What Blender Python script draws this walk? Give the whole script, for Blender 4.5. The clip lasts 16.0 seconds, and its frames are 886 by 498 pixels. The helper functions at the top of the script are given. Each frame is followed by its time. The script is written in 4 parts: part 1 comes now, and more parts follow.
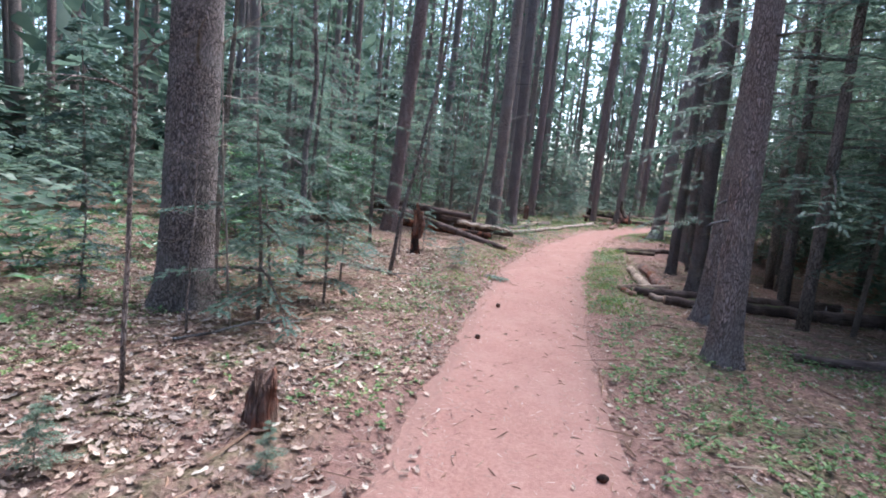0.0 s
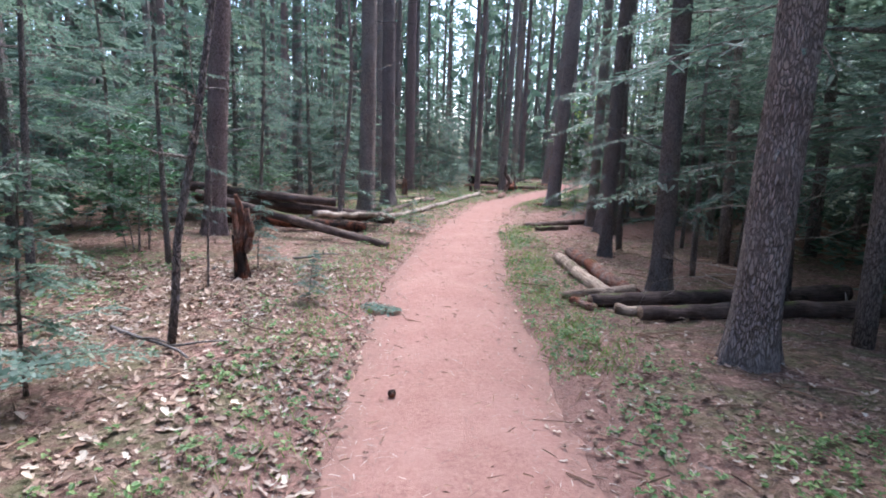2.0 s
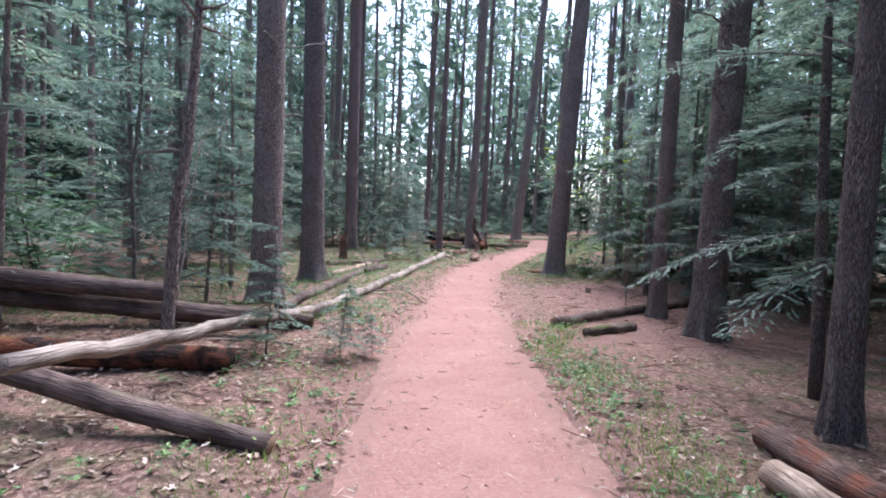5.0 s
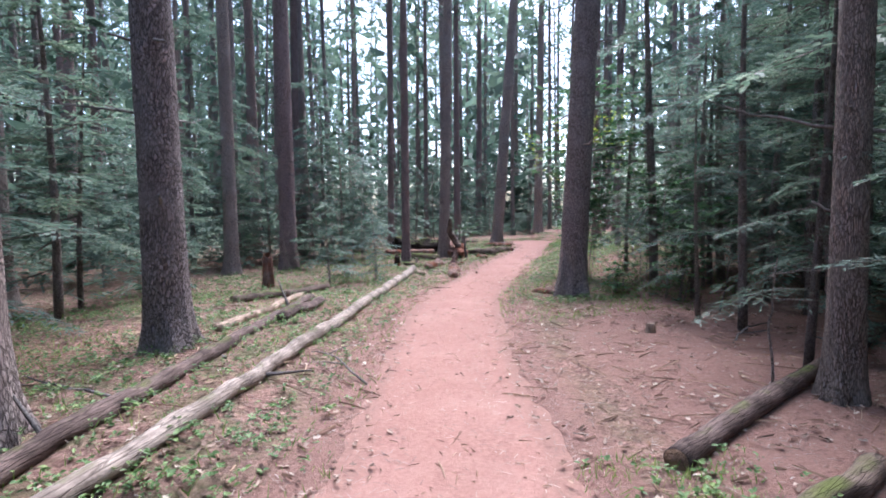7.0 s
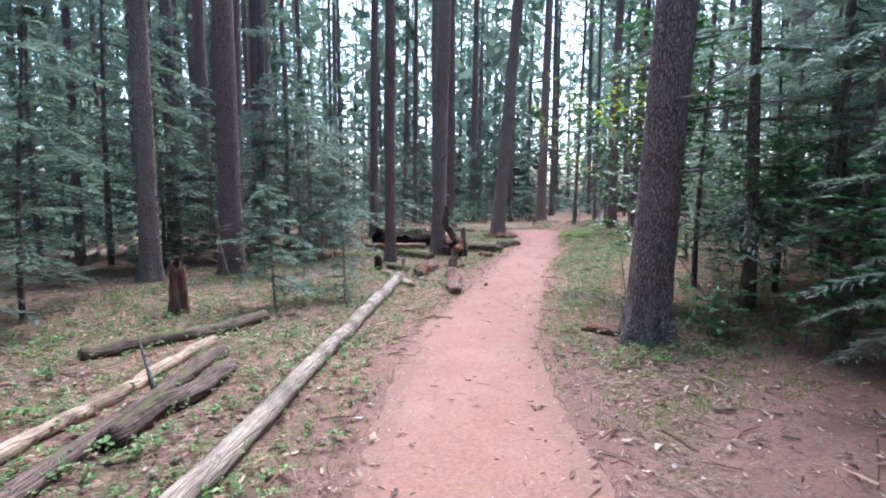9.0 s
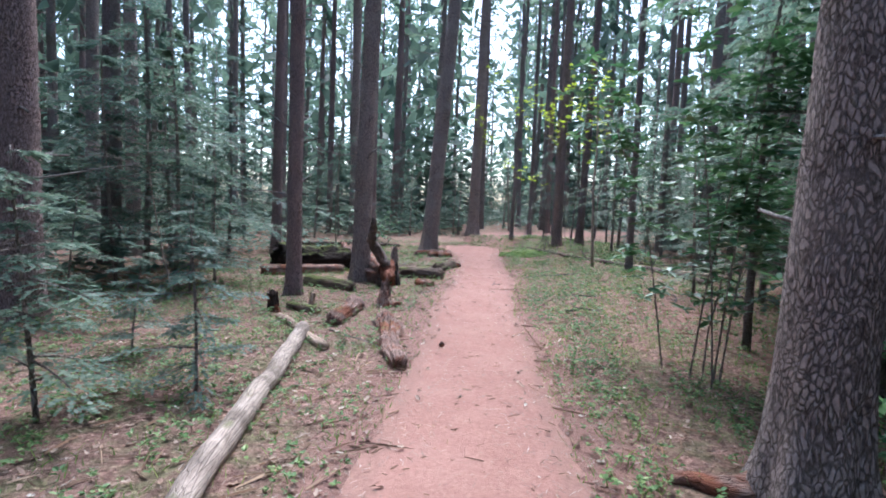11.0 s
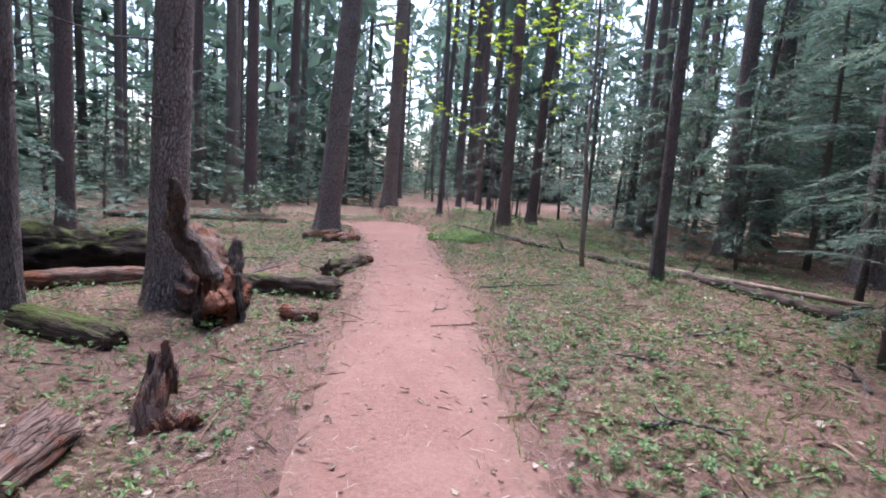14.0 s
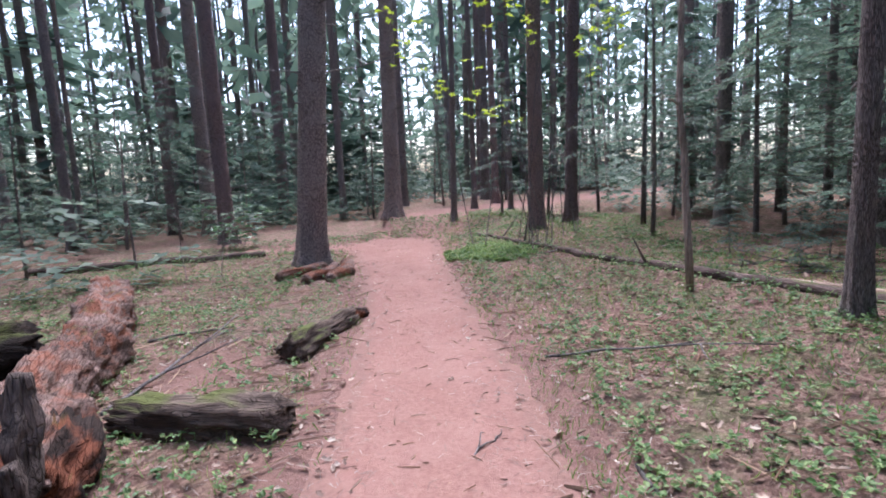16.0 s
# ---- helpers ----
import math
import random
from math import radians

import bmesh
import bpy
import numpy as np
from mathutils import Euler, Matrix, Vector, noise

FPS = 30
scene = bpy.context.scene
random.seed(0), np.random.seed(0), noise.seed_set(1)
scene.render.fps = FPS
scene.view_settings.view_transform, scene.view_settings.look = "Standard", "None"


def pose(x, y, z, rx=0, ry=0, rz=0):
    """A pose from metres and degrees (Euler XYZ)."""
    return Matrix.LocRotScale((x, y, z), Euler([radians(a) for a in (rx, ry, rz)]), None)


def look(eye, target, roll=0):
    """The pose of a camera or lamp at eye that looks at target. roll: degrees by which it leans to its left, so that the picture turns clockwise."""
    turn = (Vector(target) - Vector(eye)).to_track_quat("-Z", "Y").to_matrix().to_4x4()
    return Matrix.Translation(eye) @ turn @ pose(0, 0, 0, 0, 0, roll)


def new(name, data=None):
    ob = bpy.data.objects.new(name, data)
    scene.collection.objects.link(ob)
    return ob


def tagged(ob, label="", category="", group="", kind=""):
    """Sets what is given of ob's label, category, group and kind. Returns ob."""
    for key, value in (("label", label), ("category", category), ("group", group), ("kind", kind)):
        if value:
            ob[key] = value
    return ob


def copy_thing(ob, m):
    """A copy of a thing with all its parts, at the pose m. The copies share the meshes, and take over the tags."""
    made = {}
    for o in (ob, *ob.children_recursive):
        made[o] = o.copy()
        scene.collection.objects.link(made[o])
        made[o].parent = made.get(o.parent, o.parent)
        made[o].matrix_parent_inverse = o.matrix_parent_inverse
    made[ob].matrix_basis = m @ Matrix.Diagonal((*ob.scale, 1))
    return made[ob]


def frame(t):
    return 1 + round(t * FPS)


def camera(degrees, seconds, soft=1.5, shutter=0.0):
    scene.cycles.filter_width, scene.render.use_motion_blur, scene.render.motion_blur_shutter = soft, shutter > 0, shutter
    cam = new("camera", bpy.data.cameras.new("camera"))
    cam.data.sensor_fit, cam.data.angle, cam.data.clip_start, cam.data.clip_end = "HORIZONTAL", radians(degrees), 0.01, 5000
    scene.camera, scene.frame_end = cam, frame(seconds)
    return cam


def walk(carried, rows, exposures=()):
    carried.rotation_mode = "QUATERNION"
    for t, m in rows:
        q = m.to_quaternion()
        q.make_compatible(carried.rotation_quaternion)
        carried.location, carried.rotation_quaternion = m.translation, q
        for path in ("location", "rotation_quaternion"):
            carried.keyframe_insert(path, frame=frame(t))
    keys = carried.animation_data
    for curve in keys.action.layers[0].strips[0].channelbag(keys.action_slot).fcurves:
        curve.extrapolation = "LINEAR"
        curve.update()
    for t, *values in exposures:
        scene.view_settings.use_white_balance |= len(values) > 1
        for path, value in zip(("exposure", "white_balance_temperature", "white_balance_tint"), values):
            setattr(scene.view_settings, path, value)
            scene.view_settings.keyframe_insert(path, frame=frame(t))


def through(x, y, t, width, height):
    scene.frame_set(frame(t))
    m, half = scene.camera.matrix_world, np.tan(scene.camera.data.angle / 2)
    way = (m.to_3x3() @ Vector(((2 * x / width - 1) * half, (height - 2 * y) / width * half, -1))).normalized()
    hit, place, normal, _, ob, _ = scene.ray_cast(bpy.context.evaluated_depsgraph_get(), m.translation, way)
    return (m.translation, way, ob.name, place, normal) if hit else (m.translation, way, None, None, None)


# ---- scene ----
cam = camera(78.8, 16.0, soft=1.8)
PATH = [
    (0, (1.846, -1.055, 1.639), (1.623, 0.913, 1.363), 5.9),
    (0.5, (1.816, -0.097, 1.613), (1.799, 1.881, 1.321), 5.9),
    (1, (1.795, 0.821, 1.607), (1.956, 2.793, 1.317), 4.6),
    (1.5, (1.776, 1.674, 1.591), (1.994, 3.634, 1.261), 3.0),
    (2, (1.772, 2.511, 1.568), (2.001, 4.467, 1.223), 2.0),
    (2.5, (1.79, 3.359, 1.477), (2.04, 5.311, 1.121), 2.5),
    (3, (1.743, 4.235, 1.401), (2.025, 6.192, 1.099), 3.2),
    (3.5, (1.746, 5.068, 1.397), (2.099, 7.015, 1.104), 2.8),
    (4, (1.898, 5.858, 1.358), (2.289, 7.812, 1.191), 1.9),
    (4.2, (1.926, 6.288, 1.379), (2.335, 8.24, 1.237), 2.5),
    (6.3, (2.796, 10.802, 1.338), (3.298, 12.732, 1.183), 0.1),
    (6.5, (2.878, 11.139, 1.329), (3.392, 13.064, 1.155), -0.4),
    (7, (3.087, 12.026, 1.334), (3.615, 13.951, 1.202), -0.6),
    (7.5, (3.293, 12.918, 1.373), (3.819, 14.842, 1.232), -0.5),
    (8, (3.423, 13.781, 1.445), (3.96, 15.698, 1.25), -0.7),
    (8.2, (3.489, 14.082, 1.44), (4.03, 15.996, 1.229), -0.6),
    (10.3, (4.245, 17.163, 1.534), (4.94, 19.033, 1.395), 3.8),
    (10.5, (4.301, 17.493, 1.511), (5.031, 19.352, 1.409), 4.0),
    (11, (4.519, 18.306, 1.462), (5.387, 20.1, 1.298), 2.2),
    (11.5, (4.779, 19.047, 1.447), (5.787, 20.761, 1.232), 2.3),
    (12, (5.128, 19.814, 1.413), (6.163, 21.501, 1.127), 2.9),
    (12.5, (5.517, 20.567, 1.413), (6.594, 22.233, 1.157), 3.6),
    (13, (5.903, 21.243, 1.398), (7.034, 22.876, 1.162), 3.9),
    (13.5, (6.313, 21.912, 1.374), (7.488, 23.505, 1.088), 4.3),
    (14, (6.744, 22.567, 1.331), (7.889, 24.186, 1.065), 3.9),
    (14.5, (7.16, 23.235, 1.358), (8.275, 24.877, 1.115), 3.2),
    (15, (7.601, 23.854, 1.382), (8.687, 25.516, 1.144), 1.6),
    (15.5, (7.91, 24.401, 1.324), (9.003, 26.057, 1.077), 0.2),
    (16, (8.245, 24.855, 1.343), (9.34, 26.507, 1.074), -2.7),
]
walk(cam, [(t, look(eye, target, roll)) for t, eye, target, roll in PATH], [(0, 1.8, 5600, 11), (3, 1.88, 5550, 13), (7, 1.9, 5560, 15), (10.5, 1.82, 5400, 10), (12, 1.72, 5550, 10), (14, 1.66, 5600, 16), (16, 1.71, 5620, 18)])

# ---- light ----
world = bpy.data.worlds.new("sky")
scene.world = world
world.use_nodes = True
wn = world.node_tree
sky = wn.nodes.new("ShaderNodeTexSky")
sky.sky_type, sky.sun_disc = "NISHITA", False
sky.sun_elevation, sky.sun_rotation = radians(60), radians(30)
sky.dust_density, sky.ozone_density = 3.0, 1.0
wn.links.new(sky.outputs[0], wn.nodes["Background"].inputs[0])
wn.nodes["Background"].inputs[1].default_value = 0.15
sun = new("sun", bpy.data.lights.new("sun", "SUN"))
sun.data.energy, sun.data.angle, sun.data.color = 3.6, radians(50), (1.0, 0.97, 0.94)
sun.matrix_world = pose(0, 0, 30, 30, 0, 150)


# ---- materials ----
def mat(name, rough=0.85, spec=0.25):
    m = bpy.data.materials.new(name)
    m.use_nodes = True
    b = m.node_tree.nodes["Principled BSDF"]
    b.inputs["Roughness"].default_value = rough
    b.inputs["Specular IOR Level"].default_value = spec
    return m, m.node_tree, b


def node(nt, kind, **kw):
    n = nt.nodes.new("ShaderNode" + kind)
    for k, v in kw.items():
        n.inputs[k].default_value = v
    return n


def ramp(nt, fac, stops):
    r = nt.nodes.new("ShaderNodeValToRGB")
    e = r.color_ramp.elements
    while len(e) < len(stops):
        e.new(0.5)
    for el, (p, c) in zip(e, stops):
        el.position, el.color = p, (*c, 1)
    nt.links.new(fac, r.inputs[0])
    return r.outputs[0]


def mix(nt, fac, a, b, blend="MIX"):
    m = nt.nodes.new("ShaderNodeMix")
    m.data_type, m.blend_type = "RGBA", blend
    for sock, v in ((m.inputs[0], fac), (m.inputs[6], a), (m.inputs[7], b)):
        if hasattr(v, "links"):
            nt.links.new(v, sock)
        else:
            sock.default_value = v if isinstance(v, float) else (*v, 1)
    return m.outputs[2]


def coords(nt, scale=(1, 1, 1), space="Object"):
    t, m = nt.nodes.new("ShaderNodeTexCoord"), nt.nodes.new("ShaderNodeMapping")
    m.inputs["Scale"].default_value = scale
    nt.links.new(t.outputs[space], m.inputs[0])
    return m.outputs[0]


def noise_tex(nt, vec, scale, detail=6, rough=0.6):
    n = node(nt, "TexNoise", Scale=scale, Detail=detail, Roughness=rough)
    nt.links.new(vec, n.inputs["Vector"])
    return n.outputs["Fac"]


def bump(nt, b, height, strength, dist):
    n = node(nt, "Bump", Strength=strength, Distance=dist)
    nt.links.new(height, n.inputs["Height"])
    nt.links.new(n.outputs[0], b.inputs["Normal"])


def random_of(nt, kind="object"):
    if kind == "object":
        return nt.nodes.new("ShaderNodeObjectInfo").outputs["Random"]
    return nt.nodes.new("ShaderNodeNewGeometry").outputs["Random Per Island"]


def bark_material(name, dark, light, tint, sx=42):
    m, nt, b = mat(name, 0.95, 0.15)
    v = coords(nt, (1, 1, 0.34))
    vor = node(nt, "TexVoronoi", Scale=sx, Randomness=1.0)
    vor.feature = "DISTANCE_TO_EDGE"
    warp = node(nt, "TexNoise", Scale=6.0, Detail=4)
    nt.links.new(v, warp.inputs["Vector"])
    add = nt.nodes.new("ShaderNodeVectorMath")
    add.operation = "MULTIPLY_ADD"
    nt.links.new(warp.outputs["Color"], add.inputs[0])
    add.inputs[1].default_value = (0.13, 0.13, 0.16)
    nt.links.new(v, add.inputs[2])
    nt.links.new(add.outputs[0], vor.inputs["Vector"])
    n1 = noise_tex(nt, coords(nt), 2.2, 5)
    n2 = noise_tex(nt, coords(nt, (1, 1, 0.45)), 52, 8, 0.78)
    torn = nt.nodes.new("ShaderNodeMath")
    torn.operation = "MULTIPLY_ADD"
    nt.links.new(n2, torn.inputs[0])
    torn.inputs[1].default_value = 0.5
    nt.links.new(vor.outputs["Distance"], torn.inputs[2])
    cracks = ramp(nt, torn.outputs[0], [(0.2, (0, 0, 0)), (0.44, (1, 1, 1))])
    plate = ramp(nt, n2, [(0.3, dark), (0.72, light)])
    col = mix(nt, cracks, tuple(0.46 * c for c in dark), plate)
    col = mix(nt, ramp(nt, n1, [(0.45, (0, 0, 0)), (0.75, (0.6, 0.6, 0.6))]), col, tint)
    vary = ramp(nt, random_of(nt), [(0, (0.75, 0.74, 0.76)), (1, (1.15, 1.08, 1.02))])
    nt.links.new(mix(nt, 1.0, col, vary, "MULTIPLY"), b.inputs["Base Color"])
    h = mix(nt, 0.35, cracks, n2)
    bump(nt, b, h, 1.0, 0.03)
    return m


def leaf_material(name, stops, rough=0.5, through=0.3, spec=0.3):
    m, nt, b = mat(name, rough, spec)
    n1 = noise_tex(nt, coords(nt), 1.3, 3)
    isl = random_of(nt, "island")
    a = ramp(nt, isl, stops)
    patch = ramp(nt, n1, [(0.3, (0.72, 0.78, 0.8)), (0.7, (1.15, 1.12, 1.0))])
    vary = ramp(nt, random_of(nt), [(0, (0.8, 0.85, 0.9)), (1, (1.15, 1.12, 1.0))])
    col = mix(nt, 1.0, mix(nt, 1.0, a, patch, "MULTIPLY"), vary, "MULTIPLY")
    nt.links.new(col, b.inputs["Base Color"])
    tr = nt.nodes.new("ShaderNodeBsdfTranslucent")
    nt.links.new(col, tr.inputs["Color"])
    mx = nt.nodes.new("ShaderNodeMixShader")
    mx.inputs[0].default_value = through
    nt.links.new(b.outputs[0], mx.inputs[1])
    nt.links.new(tr.outputs[0], mx.inputs[2])
    nt.links.new(mx.outputs[0], nt.nodes["Material Output"].inputs[0])
    return m


def wood_material(name, dark, light, moss=0.0, red=0.0, deep=0.022):
    m, nt, b = mat(name, 0.9, 0.15)
    grain = noise_tex(nt, coords(nt, (14, 14, 1.2)), 5, 6, 0.65)
    big = noise_tex(nt, coords(nt), 2.5, 5)
    col = ramp(nt, grain, [(0.3, dark), (0.7, light)])
    col = mix(nt, ramp(nt, big, [(0.42, (0, 0, 0)), (0.62, (0.7, 0.7, 0.7))]), col, tuple(0.45 * c for c in dark))
    if red:
        rn = noise_tex(nt, coords(nt), 5.5, 5)
        col = mix(nt, ramp(nt, rn, [(0.5 - 0.2 * red, (0, 0, 0)), (0.62, (0.75, 0.75, 0.75))]), col, (0.28, 0.095, 0.05))
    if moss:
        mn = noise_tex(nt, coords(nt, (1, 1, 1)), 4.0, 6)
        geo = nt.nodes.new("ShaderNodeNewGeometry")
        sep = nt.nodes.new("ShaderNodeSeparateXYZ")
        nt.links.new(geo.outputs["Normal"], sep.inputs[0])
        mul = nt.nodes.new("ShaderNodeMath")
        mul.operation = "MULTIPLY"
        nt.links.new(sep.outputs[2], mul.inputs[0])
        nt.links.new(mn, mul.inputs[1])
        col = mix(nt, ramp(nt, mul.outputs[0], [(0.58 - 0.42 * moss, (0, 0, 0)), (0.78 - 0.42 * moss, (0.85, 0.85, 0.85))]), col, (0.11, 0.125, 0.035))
    crack = node(nt, "TexVoronoi", Scale=9.0)
    crack.feature = "DISTANCE_TO_EDGE"
    nt.links.new(coords(nt, (4.5, 4.5, 0.22)), crack.inputs["Vector"])
    lines = ramp(nt, crack.outputs["Distance"], [(0.0, (0.6, 0.6, 0.6)), (0.06, (1, 1, 1))])
    nt.links.new(mix(nt, 1.0, col, lines, "MULTIPLY"), b.inputs["Base Color"])
    fine = noise_tex(nt, coords(nt), 45, 6, 0.75)
    bump(nt, b, mix(nt, 0.5, mix(nt, 0.45, grain, fine), lines), 1.0, deep)
    return m


PINE = bark_material("pine bark", (0.215, 0.172, 0.157), (0.50, 0.42, 0.39), (0.38, 0.345, 0.325), 45)
PINE_RED = bark_material("reddish pine bark", (0.195, 0.14, 0.13), (0.47, 0.36, 0.34), (0.32, 0.25, 0.24), 52)
HEMBARK = bark_material("hemlock bark", (0.165, 0.135, 0.123), (0.45, 0.38, 0.35), (0.35, 0.33, 0.305), 56)
DEAD = wood_material("dead twig wood", (0.13, 0.11, 0.10), (0.33, 0.29, 0.27))
NEEDLES = leaf_material("hemlock needles", [(0, (0.09, 0.142, 0.108)), (0.6, (0.15, 0.21, 0.166)), (1, (0.28, 0.335, 0.28))], 0.45, 0.55)
PINENEEDLES = leaf_material("pine needles", [(0, (0.08, 0.125, 0.095)), (1, (0.19, 0.255, 0.195))], 0.5, 0.6)
LAUREL = leaf_material("laurel leaves", [(0, (0.05, 0.13, 0.055)), (0.7, (0.1, 0.215, 0.085)), (1, (0.2, 0.31, 0.14))], 0.3, 0.3, 0.6)
MAPLE = leaf_material("spring maple leaves", [(0, (0.3, 0.42, 0.03)), (1, (0.5, 0.58, 0.06))], 0.5, 0.5)
HERB = leaf_material("low green plants", [(0, (0.07, 0.13, 0.045)), (0.6, (0.125, 0.205, 0.075)), (1, (0.27, 0.34, 0.15))], 0.45, 0.3)
GRASS = leaf_material("yellow-green grass", [(0, (0.12, 0.21, 0.05)), (0.7, (0.21, 0.31, 0.08)), (1, (0.36, 0.38, 0.16))], 0.5, 0.4)
LITTER = leaf_material("dry fallen leaves", [(0, (0.15, 0.085, 0.065)), (0.5, (0.30, 0.195, 0.155)), (0.85, (0.44, 0.32, 0.265)), (1, (0.62, 0.51, 0.44))], 0.75, 0.15)
STICKS = leaf_material("fallen twigs", [(0, (0.10, 0.06, 0.045)), (0.7, (0.27, 0.16, 0.12)), (1, (0.45, 0.32, 0.25))], 0.9, 0.0)
LOG_GREY = wood_material("weathered barkless log", (0.20, 0.15, 0.12), (0.50, 0.41, 0.34), 0.15)
LOG_BARK = wood_material("log with bark", (0.075, 0.05, 0.042), (0.24, 0.17, 0.145), 0.25)
LOG_PALE = wood_material("pale peeled log", (0.26, 0.17, 0.12), (0.62, 0.47, 0.36), 0.1)
LOG_MOSS = wood_material("mossy log", (0.07, 0.05, 0.04), (0.25, 0.18, 0.14), 0.45)
LOG_RED = wood_material("red rotten wood", (0.10, 0.062, 0.05), (0.40, 0.27, 0.22), 0.05, 0.45, 0.07)
RED_FACE = wood_material("fresh red torn rotten wood", (0.2, 0.08, 0.055), (0.52, 0.27, 0.19), 0.0, 0.5, 0.08)
LOG_CLAW = wood_material("grey splintered heartwood", (0.085, 0.062, 0.054), (0.32, 0.25, 0.215), 0.05, 0.0, 0.05)
# near-black base colour all round, moss colour on upward faces only
BLACKMOSS = wood_material("near-black log with moss on top", (0.016, 0.012, 0.01), (0.07, 0.05, 0.04), 0.55, 0.0, 0.06)
GREENMOSS = wood_material("log under thick green moss", (0.07, 0.05, 0.04), (0.22, 0.16, 0.12), 0.8, 0.0, 0.03)
RED_GREY = wood_material("pinkish-grey split rotten wood", (0.16, 0.095, 0.078), (0.46, 0.32, 0.27), 0.0, 0.25, 0.06)
BLACKROT = wood_material("blackened rotten wood", (0.015, 0.011, 0.01), (0.07, 0.045, 0.035), 0.1, 0.2, 0.06)
DUFF = wood_material("crumbling log under needle crumbs", (0.17, 0.105, 0.085), (0.42, 0.285, 0.235), 0.12, 0.15, 0.07)
CUT = wood_material("cut wood face", (0.24, 0.14, 0.09), (0.5, 0.34, 0.24))


def ground_material(name, trail):
    m, nt, b = mat(name, 0.95, 0.1)
    v = coords(nt)
    n0, n1, n2, n3 = noise_tex(nt, v, 0.45, 4), noise_tex(nt, v, 4.0, 6), noise_tex(nt, v, 38, 6, 0.75), noise_tex(nt, v, 150, 4, 0.7)
    if trail:
        col = ramp(nt, n2, [(0.28, (0.185, 0.094, 0.073)), (0.5, (0.265, 0.144, 0.115)), (0.8, (0.36, 0.222, 0.182))])
        col = mix(nt, ramp(nt, n1, [(0.4, (0, 0, 0)), (0.75, (0.5, 0.5, 0.5))]), col, (0.235, 0.118, 0.092))
        col = mix(nt, ramp(nt, n3, [(0.64, (0, 0, 0)), (0.74, (0.55, 0.55, 0.55))]), col, (0.16, 0.075, 0.055))
        worn = noise_tex(nt, v, 1.4, 5, 0.65)
        col = mix(nt, ramp(nt, worn, [(0.46, (0, 0, 0)), (0.7, (0.55, 0.55, 0.55))]), col, (0.33, 0.195, 0.16))
    else:
        col = ramp(nt, n2, [(0.28, (0.10, 0.06, 0.047)), (0.5, (0.25, 0.155, 0.125)), (0.75, (0.46, 0.33, 0.28))])
        green = ramp(nt, n1, [(0.44, (0, 0, 0)), (0.62, (0.7, 0.7, 0.7))])
        col = mix(nt, green, col, (0.13, 0.15, 0.07))
        col = mix(nt, ramp(nt, n0, [(0.45, (0, 0, 0)), (0.7, (0.6, 0.6, 0.6))]), col, (0.31, 0.175, 0.14))
        cells = node(nt, "TexVoronoi", Scale=34.0)
        off = node(nt, "TexNoise", Scale=12.0, Detail=3)
        nt.links.new(v, off.inputs["Vector"])
        push = nt.nodes.new("ShaderNodeVectorMath")
        push.operation = "MULTIPLY_ADD"
        nt.links.new(off.outputs["Color"], push.inputs[0])
        push.inputs[1].default_value = (0.12, 0.12, 0.12)
        nt.links.new(v, push.inputs[2])
        nt.links.new(push.outputs[0], cells.inputs["Vector"])
        sep = nt.nodes.new("ShaderNodeSeparateColor")
        nt.links.new(cells.outputs["Color"], sep.inputs[0])
        flakes = ramp(nt, sep.outputs[0], [(0.0, (0.6, 0.57, 0.55)), (0.5, (0.95, 0.92, 0.9)), (0.85, (1.2, 1.17, 1.15)), (1.0, (1.55, 1.52, 1.48))])
        col = mix(nt, 1.0, col, flakes, "MULTIPLY")
        col = mix(nt, ramp(nt, n3, [(0.6, (0, 0, 0)), (0.72, (0.8, 0.8, 0.8))]), col, (0.07, 0.04, 0.03))
    # worn dirt spreads into the litter, and litter onto the trail's edge, in ragged patches
    near = nt.nodes.new("ShaderNodeAttribute")
    near.attribute_name = "spread"
    edge = nt.nodes.new("ShaderNodeMath")
    edge.operation = "MULTIPLY_ADD"
    nt.links.new(mix(nt, 0.45, n1, n2), edge.inputs[0])
    edge.inputs[1].default_value = 1.1
    nt.links.new(near.outputs["Fac"], edge.inputs[2])
    amount = ramp(nt, edge.outputs[0], [(0.8, (0, 0, 0)), (1.2, (0.9, 0.9, 0.9))])
    col = mix(nt, amount, col, mix(nt, n2, (0.10, 0.05, 0.038), (0.38, 0.225, 0.18)) if trail else mix(nt, n2, (0.145, 0.07, 0.054), (0.42, 0.25, 0.205)))
    nt.links.new(col, b.inputs["Base Color"])
    bump(nt, b, mix(nt, 0.4, n2, n3), 0.8 if trail else 1.0, 0.014 if trail else 0.04)
    return m


GROUND, TRAILM = ground_material("forest floor", False), ground_material("red dirt", True)

# ---- plan of the trail: x, y, half width ----
TRAIL = [(1.7, -9, 0.72), (1.85, -2, 0.72), (2.0, 1.6, 0.7), (2.12, 3.8, 0.68), (2.2, 5.1, 0.69), (2.38, 6.95, 0.72), (2.52, 8.7, 0.72), (2.9, 10.5, 0.74),
         (3.55, 13.8, 0.68), (3.85, 14.6, 0.6), (4.15, 15.75, 0.57), (4.65, 17.5, 0.6), (5.6, 20.2, 0.6), (6.55, 21.85, 0.56), (7.45, 23.4, 0.54),
         (8.0, 24.5, 0.54), (8.95, 26.05, 0.56), (9.98, 27.6, 0.56), (11.15, 29.8, 0.52), (12.1, 31.7, 0.62), (13.4, 34.4, 0.95)]
FORK_RIGHT = [(13.4, 34.4, 0.9), (15.2, 36.4, 0.95), (18.2, 38.2, 0.85), (23, 39.0, 0.8), (31, 40, 0.8)]
